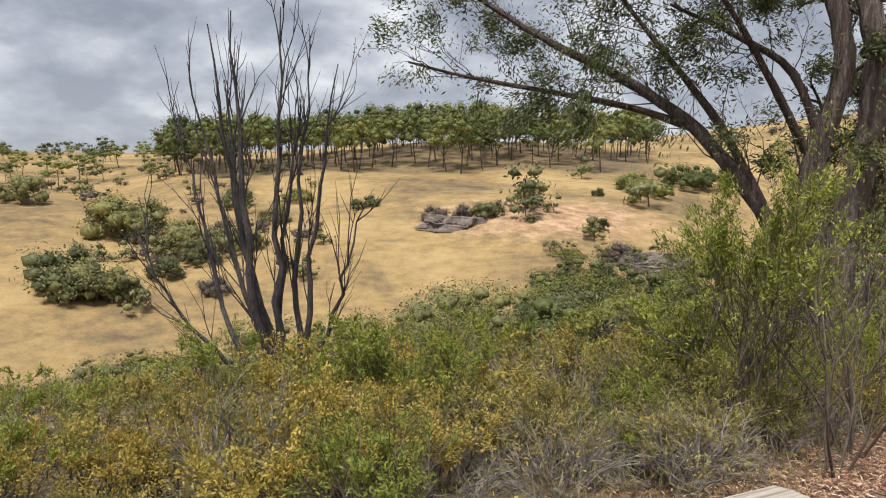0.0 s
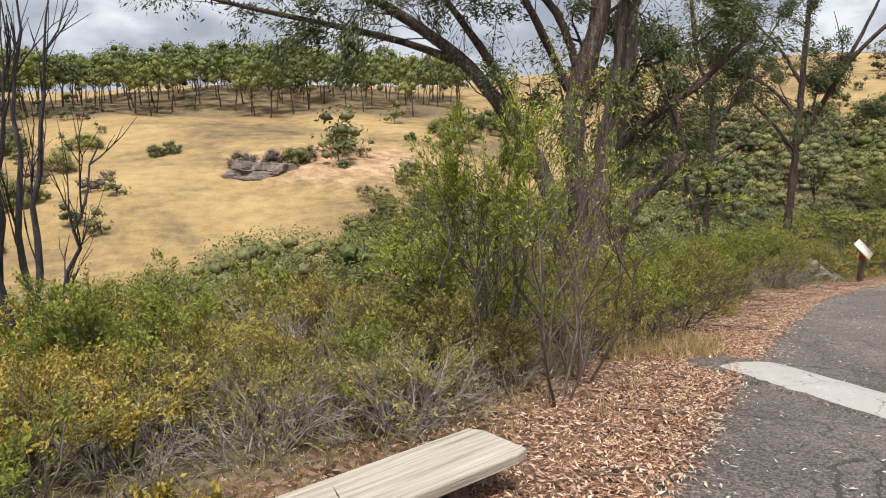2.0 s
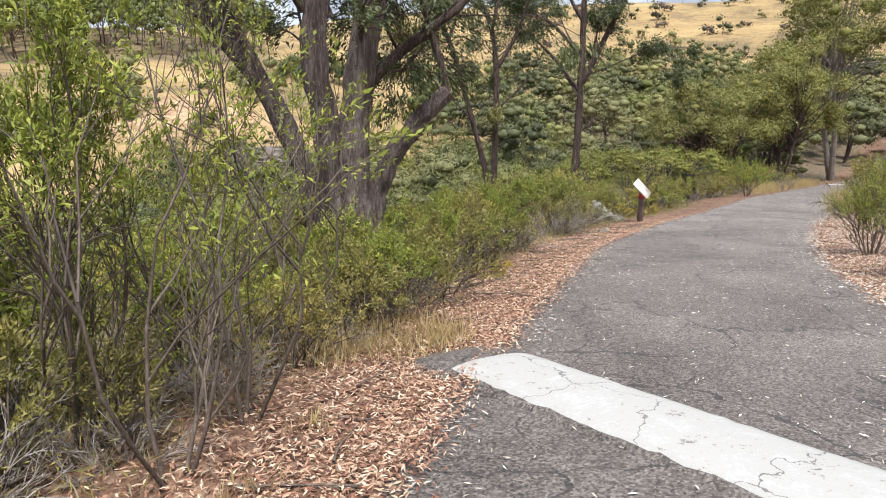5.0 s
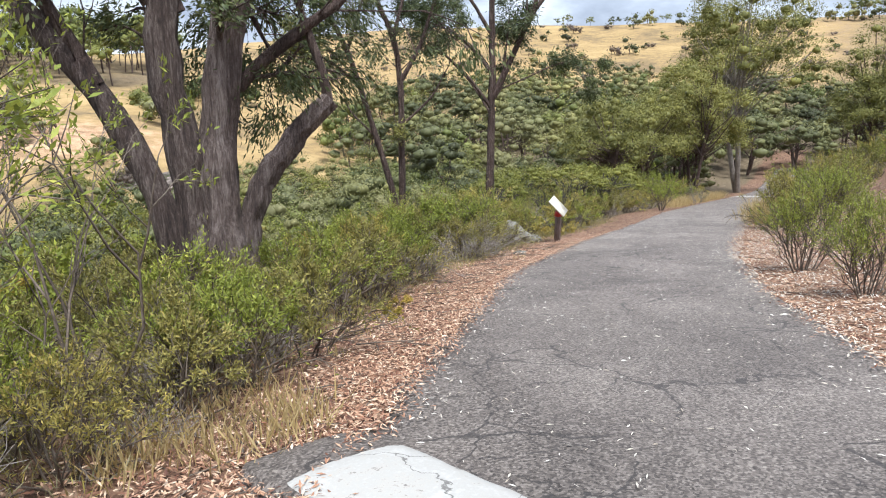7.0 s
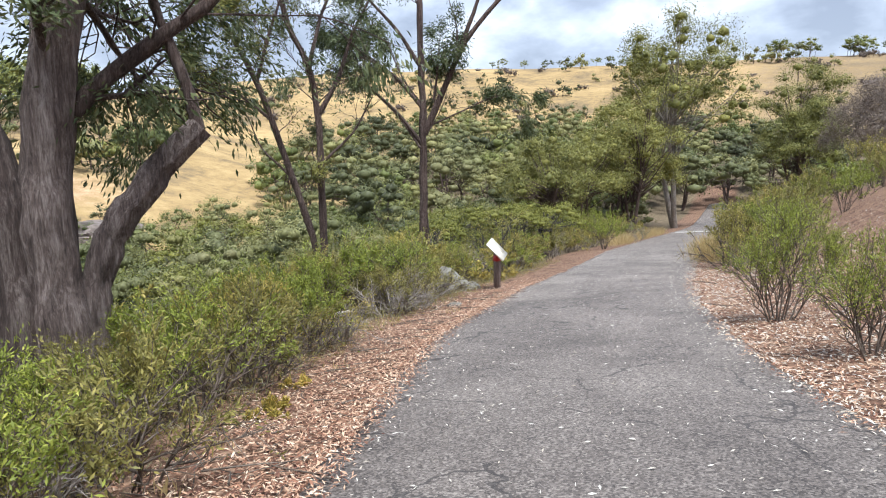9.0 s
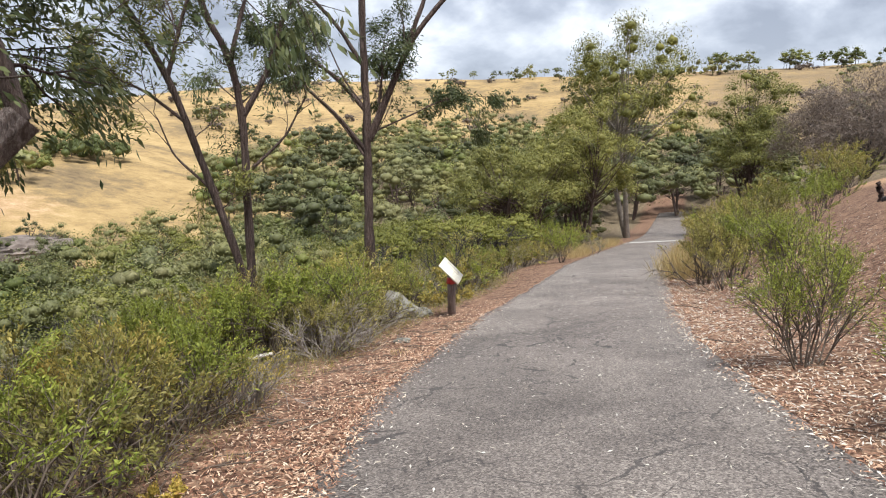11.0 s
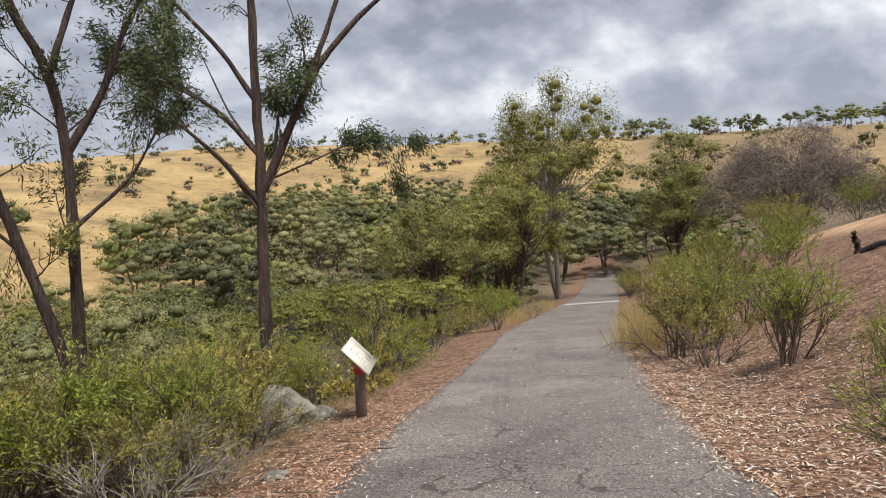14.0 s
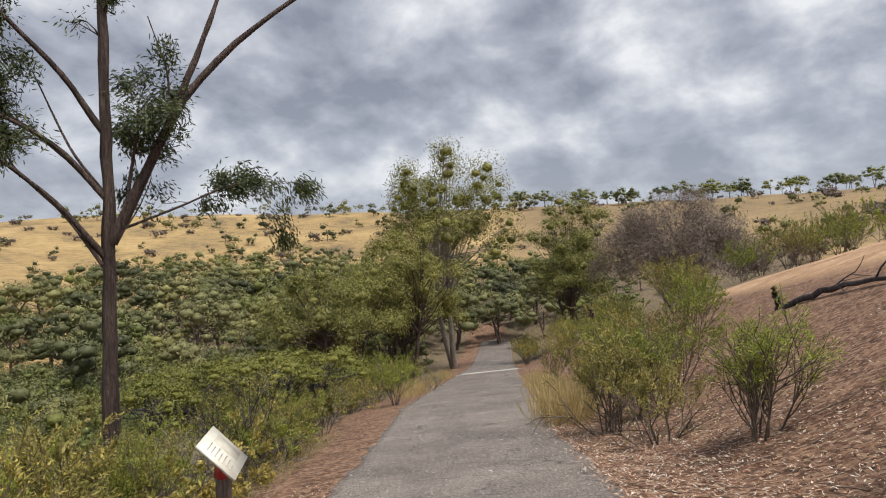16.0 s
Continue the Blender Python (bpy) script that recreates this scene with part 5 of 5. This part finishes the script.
for lo, hi, dlo, dhi, n in ((-34, -14, 70, 170, 56), (24, 66, 190, 345, 125), (64, 94, 110, 340, 105), (-6, 16, 80, 125, 8)):
    for _ in range(n):
        b, d = rng.uniform(lo, hi), rng.uniform(dlo, dhi)
        copies(hill_kinds, int(rng.uniform() < (0.6 if lo == 64 else 0.4)), place(*ahead_of(b, d, (6, 6)), rng.uniform(0, 360), rng.uniform(0.35, 0.95) * (3.0 if lo == 64 else 1.7 if lo == -34 else 2.7)), "bushes on the far hillside")


# ---- things by the path ----
def build_bench():
    """A low seat: one thick weathered plank on two short posts."""
    root = new("plank_bench")
    z = -0.41
    root.location = (1.2, 3.5, z)
    near, far = np.array([2.19, 3.70]), np.array([2.04, 4.04])
    way = unit(np.array([0.98, 0.40]))
    nrm = np.array([-way[1], way[0]])
    L, W, T = 2.1, 0.37, 0.055
    end = (near + far) / 2 - np.array([1.2, 3.5])
    bm = bmesh.new()
    outline = ((-L, -0.5), (-0.03, -0.5), (0.045, -0.44), (0.0, 0.3), (-0.05, 0.5), (-L, 0.5))
    vs = [bm.verts.new((u, v * W, zz)) for zz in (-T, 0.0) for u, v in outline]
    bm.faces.new(vs[6:])
    bm.faces.new(vs[:6][::-1])
    for k in range(6):
        bm.faces.new((vs[k], vs[(k + 1) % 6], vs[6 + (k + 1) % 6], vs[6 + k]))
    bmesh.ops.bevel(bm, geom=bm.edges[:], offset=0.004, segments=2, affect="EDGES")
    me = bpy.data.meshes.new("seat_plank")
    bm.to_mesh(me)
    bm.free()
    me.materials.append(PLANK)
    plank = new("seat_plank", me)
    plank.parent = root
    plank.matrix_basis = Matrix.Translation((end[0], end[1], 0)) @ Matrix.Rotation(math.atan2(way[1], way[0]), 4, "Z")
    for u in (-0.3, -1.7):
        c = end + way * u
        g = Build()
        ground = on_ground(c[0] + 1.2, c[1] + 3.5) - z - 0.1
        g.tube(np.array([(c[0], c[1], ground), (c[0], c[1], -0.2), (c[0], c[1], -T)]), (0.085, 0.08, 0.08), 9, 0.04)
        part("leg", g, POST, root)
    return tagged(root, "low bench of one weathered grey plank on short posts", "bench")


def build_sign():
    root = new("sign_post")
    x, y = 15.86, 14.86
    z = on_ground(x, y)
    root.location = (x, y, z)
    g = Build()
    g.box((-0.055, -0.055, -0.3), (0.055, 0.055, 0.80), 0.004)
    post = part("post", g, POST, root)
    # the panel lies along the path and slopes down towards it
    tilt = Matrix(((0.8, -0.424, 0.424, 0.0), (0.6, 0.566, -0.566, 0.0), (0.0, 0.707, 0.707, 0.88), (0, 0, 0, 1)))
    g = Build()
    g.box((-0.39, -0.25, -0.014), (0.39, 0.25, 0.014))
    panel = part("panel", g, BOARD, root, "cream printed panel")
    panel.matrix_basis = tilt
    for k in range(7):
        g = Build()
        w = (0.27, 0.24, 0.28, 0.2, 0.26, 0.23, 0.15)[k]
        g.box((-0.30, 0.14 - k * 0.05, 0.0145), (-0.30 + w, 0.155 - k * 0.05, 0.0165))
        line = part("text_line", g, INK, panel)
    g = Build()
    g.box((0.04, -0.16, 0.0145), (0.30, 0.15, 0.0165))
    part("printed_picture", g, INK, panel)
    g = Build()
    g.box((-0.062, -0.062, 0.63), (0.062, 0.062, 0.75), 0.003)
    part("band", g, RED, root, "red enamel band")
    return tagged(root, "brown timber post with a sloping cream sign panel", "sign")


def build_rock(x, y, size, squash, label):
    bm = bmesh.new()
    bmesh.ops.create_icosphere(bm, subdivisions=4, radius=1.0)
    off = Vector((x * 3.1, y * 1.7, 0))
    for v in bm.verts:
        d = noise.fractal(v.co * 1.3 + off, 1.0, 2.0, 5) * 0.28 + noise.cell(v.co * 2.2 + off) * 0.07
        v.co *= 1 + d
        v.co.z *= squash
    me = bpy.data.meshes.new("rock")
    bm.to_mesh(me)
    bm.free()
    me.materials.append(ROCK)
    ob = new("rock", me)
    ob.matrix_basis = place(x, y, 30, size, -0.25 * size)
    return tagged(ob, label, "rock")


def build_outcrop(bearing, dist, size, turn):
    """A craggy shelf of rock breaking out of the hillside."""
    x, y = ahead_of(bearing, dist, (0.2, 0.3))
    bm = bmesh.new()
    bmesh.ops.create_icosphere(bm, subdivisions=5, radius=1.0)
    off = Vector((bearing, dist, 0))
    for v in bm.verts:
        p = v.co * 1.4 + off
        v.co *= 1 + noise.fractal(p, 1.0, 2.0, 5) * 0.3 + noise.cell(p * 2.4) * 0.16
        v.co.x *= 2.0
        v.co.z = v.co.z * 0.75 + 0.10 * math.sin(9 * v.co.z + v.co.x)
    me = bpy.data.meshes.new("outcrop")
    bm.to_mesh(me)
    bm.free()
    me.materials.append(OUTCROP)
    ob = new("outcrop", me)
    ob.matrix_basis = place(x, y, turn, size, 0.1 * size)
    return tagged(ob, "purple-grey craggy rock outcrop in the dry hillside", "rock outcrop")


def build_log(name, pts, r0, r1, mat, label, twigs=0, category="fallen branch"):
    root = new(name)
    base = np.array(pts[0], float)
    root.location = base
    g, tips = Build(), []
    line = polyline(np.array(pts, float) - base, 14, 0.02)
    g.tube(line, np.linspace(r0, r1, 14), 8, 0.08)
    part("bough", g, mat, root)
    if twigs:
        for _ in range(twigs):
            b = Build()
            i = rng.integers(3, 13)
            grow(b, tips, line[i], unit(line[i] - line[i - 1]) + rng.normal(0, 0.5, 3) + np.array([0, 0, 0.5]), rng.uniform(0.5, 1.2), r1 * 0.7, 1, 3, 0.6, 0.2, 0.0, 0.6, 5)
            part("twig", b, mat, root)
    return tagged(root, label, category)


def g3(x, y, up):
    return (x, y, on_ground(x, y) + up)


build_bench()
build_sign()
build_outcrop(0.4, 92, 2.0, 0)
build_outcrop(16.3, 82, 2.3, -15)
build_rock(15.15, 16.0, 0.58, 0.8, "grey lichened boulder among twigs beside the sign")
build_rock(15.7, 15.6, 0.25, 0.5, "small grey rock behind the sign")
build_rock(13.2, 13.3, 0.12, 0.3, "flat grey stone in the gravel verge")
build_log("fallen_branch", [(10.3, 14.2, -2.95), (10.55, 14.13, -2.9), (11.04, 13.94, -2.72), (11.32, 13.82, -2.70)], 0.05, 0.024, BARK_BLEACHED, "bleached pale fallen branch among green herbs")
build_log("fallen_branch", [(10.25, 14.2, -2.98), (10.06, 14.26, -2.78), (10.2, 14.3, -2.68), (10.36, 14.4, -2.66)], 0.042, 0.022, BARK_BLEACHED, "short crooked pale branch lying in the scrub")
build_log("fallen_branch", [(10.12, 14.3, -2.75), (9.95, 14.45, -2.74), (9.8, 14.6, -2.74)], 0.02, 0.015, BARK_BLEACHED, "thin bleached stick leaning in the scrub")
build_log("stump", [g3(27.8, 10.55, -0.1), g3(27.8, 10.55, 0.25), g3(27.72, 10.62, 0.55)], 0.085, 0.07, BARK_RED, "short weathered brown tree stump on the bare bank", 0, "stump")
build_log("fallen_branch", [g3(27.5, 10.4, 0.02), g3(27.2, 10.0, 0.1), g3(26.6, 9.5, 0.14), g3(25.8, 9.0, 0.12), g3(24.7, 8.4, 0.14)], 0.07, 0.03, BARK_BURNT, "long dark fallen bough on the bare bank", 3)


# bushes about the sign and the rock
for kind, x, y, s in (("bank_green", 28.8, 12.4, 0.78), ("bank_olive", 41.6, 15.5, 1.15), ("bank_yellow", 37.8, 17.0, 0.95), ("bank_olive", 35.2, 18.6, 0.85), ("broom", 13.0, 14.7, 1.35), ("green", 12.2, 15.0, 1.75), ("green", 11.3, 15.0, 1.6), ("green", 10.3, 15.1, 1.5), ("olive", 13.8, 15.5, 1.8), ("olive", 16.6, 17.3, 1.5), ("bank_olive", 12.4, 15.9, 0.70), ("bank_olive", 15.2, 17.0, 0.72), ("bank_olive", 11.9, 15.6, 0.6), ("bank_green", 9.8, 13.6, 0.5),
                      ("green", 5.45, 7.9, 1.15), ("olive", 6.3, 8.6, 1.3), ("green", 7.2, 9.9, 1.25), ("olive", 8.2, 10.7, 1.2), ("green", 9.2, 11.6, 1.3), ("olive", 12.2, 13.9, 1.2),
                      ("far_green", 21.5, 20.6, 1.5), ("far_grey", 19.0, 20.4, 1.6), ("far_olive", 17.4, 19.6, 1.6), ("far_grey", 22.6, 22.0, 1.6), ("broom", 22.0, 19.9, 1.1), ("broom", 11.3, 15.0, 0.74), ("green", 10.2, 14.9, 0.91), ("grey", 12.5, 14.0, 1.27), ("olive", 14.1, 15.1, 1.32), ("broom", 16.0, 16.4, 0.92), ("grey", 20.5, 18.7, 1.50), ("green", 9.3, 15.2, 0.83), ("green", 24.1, 21.2, 1.25), ("bank_green", 31.0, 22.95, 0.9), ("bare", 19.9, 18.9, 1.3), ("low", 20.7, 18.7, 1.6), ("far_grey", 36.7, 24.9, 1.5), ("olive", 14.0, 17.4, 1.50), ("green", 20.1, 21.7, 1.50), ("far_grey", 28.2, 23.4, 1.50)):
    shrub(kind, x, y, s)
shrub("grey", 14.45, 15.3, 1.0)


# ---- litter and dry grass ----
def strewn(name, mat, count, spot, length, width, label, category, lift=0.012, flat=0.25):
    at = np.array([spot() for _ in range(count)])
    z = np.where(np.maximum(side_of(LEFT, at[:, 0], at[:, 1]), -side_of(RIGHT, at[:, 0], at[:, 1])) < 0.02, road_z(at[:, 0], at[:, 1]) + 0.036, height(at[:, 0], at[:, 1]) + 0.004)
    p = np.concatenate([at, (z + rng.uniform(0.002, lift, count))[:, None]], 1)
    a = rng.uniform(0, 2 * np.pi, count)
    way = np.stack([np.cos(a), np.sin(a), rng.normal(0, flat, count) - 0.12], -1)
    size = rng.uniform(0.5, 1.3, (count, 1))
    g = Build()
    way = unit(way)
    side = unit(np.cross(way, np.array([0, 0, 1.0]) + rng.normal(0, 0.25, (count, 3))))
    up = np.cross(side, way)
    l, w = length * size, width * size * rng.uniform(0.6, 1.3, (count, 1))
    q = np.stack([p, p + way * l * 0.5 + side * w * 0.5 + up * w * 0.3, p + way * l + up * w * 0.2, p + way * l * 0.5 - side * w * 0.5 + up * w * 0.3], 1)
    g.add(q, np.arange(4 * count).reshape(count, 4))
    return tagged(part(name, g, mat), label, category, kind="stuff")


edge_l, edge_r = along(LEFT, 1400), along(RIGHT, 1400)


def fallen_twigs(count, line, way, lo, hi, reach, label):
    """Dry sticks and strips of bark lying in the litter."""
    g = Build()
    for _ in range(count):
        p = line[int(rng.integers(lo, hi))] + way * (0.1 + abs(rng.normal(0, reach)))
        a, n = rng.uniform(0, 2 * np.pi), 5
        long = rng.uniform(0.15, 0.75)
        run = np.linspace(-0.5, 0.5, n)[:, None] * long * np.array([[math.cos(a), math.sin(a)]]) + rng.normal(0, 0.015, (n, 2)) + p
        z = height(run[:, 0], run[:, 1]) + rng.uniform(0.02, 0.06)
        g.tube(np.concatenate([run, z[:, None]], 1), np.linspace(0.006, 0.002, n) * rng.uniform(0.5, 1.4), 4)
    return tagged(part("fallen_twigs", g, TWIG), label, "twigs", kind="stuff")


def spot_left():
    p = edge_l[int(rng.triangular(297, 356, 543))]
    return p + np.array([-0.66, 0.75]) * abs(rng.normal(0, 0.75)) - np.array([-0.66, 0.75]) * 0.12 + rng.normal(0, 0.07, 2)


def spot_right():
    p = edge_r[int(rng.triangular(331, 407, 644))]
    return p + np.array([0.6, -0.8]) * (abs(rng.normal(0, 1.9)) - 0.12) + rng.normal(0, 0.07, 2)


def spot_path():
    k = rng.integers(288, 644)
    u = rng.uniform(0.02, 0.98) if rng.uniform() < 0.6 else rng.choice([rng.uniform(0, 0.12), rng.uniform(0.85, 1.0)])
    return edge_l[k] * (1 - u) + edge_r[k] * u


fallen_twigs(330, edge_l, np.array([-0.66, 0.75]), 310, 509, 0.9, "dry grey twigs and bark strips in the verge litter")
fallen_twigs(200, edge_r, np.array([0.6, -0.8]), 331, 526, 2.2, "dry grey twigs in the litter on the bank")
strewn("leaf_litter", LITTER, 64000, spot_left, 0.047, 0.0115, "red-brown fallen gum leaves and bark along the verge", "leaf litter", 0.05)
strewn("leaf_litter", LITTER, 52000, spot_right, 0.05, 0.0125, "tan fallen gum leaves on the bank", "leaf litter", 0.03)
strewn("leaf_litter", LITTER_PALE, 15000, spot_right, 0.06, 0.014, "bleached gum leaves lying over the tan litter on the bank", "leaf litter", 0.04)
strewn("path_leaves", LITTER_PALE, 5600, spot_path, 0.044, 0.010, "pale dry leaves scattered on the asphalt", "fallen leaves", 0.006, 0.04)


def undergrowth(name, mat, count, tall, label):
    """Seedlings, stalks and low leaves that fill the ground between the bushes."""
    k = rng.integers(298, 594, count)
    p = edge_l[k] + np.array([-0.66, 0.75]) * (1.15 + rng.exponential(2.2, count))[:, None] + rng.normal(0, 0.3, (count, 2))
    p = p[side_of(LEFT, p[:, 0], p[:, 1]) > 1.0]
    n = len(p)
    base = np.concatenate([p, (height(p[:, 0], p[:, 1]) + tall * rng.uniform(-0.1, 0.9, n) ** 2)[:, None]], 1)
    way = rng.normal(0, 0.6, (n, 3)) + np.array([0, 0, 0.7])
    g = Build()
    g.leaves(base, way, tall * rng.uniform(0.15, 0.5, (n, 1)), tall * rng.uniform(0.015, 0.035, (n, 1)))
    return tagged(part(name, g, mat), label, "undergrowth", kind="stuff")


undergrowth("undergrowth", LEAF_OLIVE, 42000, 0.22, "low olive seedlings between the bushes")
undergrowth("undergrowth", LEAF_GREY, 36000, 0.28, "grey dead stalks and twigs between the bushes")


def tufts(name, spots, blades, tall, label):
    g = Build()
    for x, y, s in spots:
        if max(float(side_of(LEFT, np.array([x]), np.array([y]))[0]), -float(side_of(RIGHT, np.array([x]), np.array([y]))[0])) < 0.25:
            continue
        n = int(blades * s)
        base = np.array([x, y, on_ground(x, y)]) + np.concatenate([rng.normal(0, 0.14 * s, (n, 2)), np.zeros((n, 1))], 1)
        way = np.stack([rng.normal(0, 0.35, n), rng.normal(0, 0.35, n), np.ones(n)], -1)
        g.leaves(base, way, tall * s * rng.uniform(0.4, 1.2, (n, 1)), 0.008 + 0.004 * s)
    return tagged(part(name, g, STRAW), label, "dry grass", kind="stuff")


tufts("dry_grass", [(5.0 + rng.normal(0, 0.5), 6.9 + rng.normal(0, 0.35), 0.8) for _ in range(14)] + [(3.3, 4.9, 0.5), (3.9, 5.6, 0.5), (2.5, 4.7, 0.4)]
      + [(9.0 + rng.normal(0, 1.5), 10.9 + rng.normal(0, 1.2), 0.4) for _ in range(10)], 60, 0.3, "straw-coloured tufts of dry grass at the asphalt edge")
tufts("dry_grass", [(23.1 + k * 0.13 + rng.normal(0, 0.12), 13.72 + k * 0.062 + rng.normal(0, 0.1), 1.9) for k in range(16)] + [(24.5 + k * 0.33 + rng.normal(0, 0.3), 14.2 + k * 0.16 + rng.normal(0, 0.25), 1.6) for k in range(34)]
      + [(33 + k * 0.5 + rng.normal(0, 0.3), 24.0 + k * 0.235 + rng.normal(0, 0.25), 1.5) for k in range(36)], 60, 0.42, "tall straw-yellow grass lining the path")
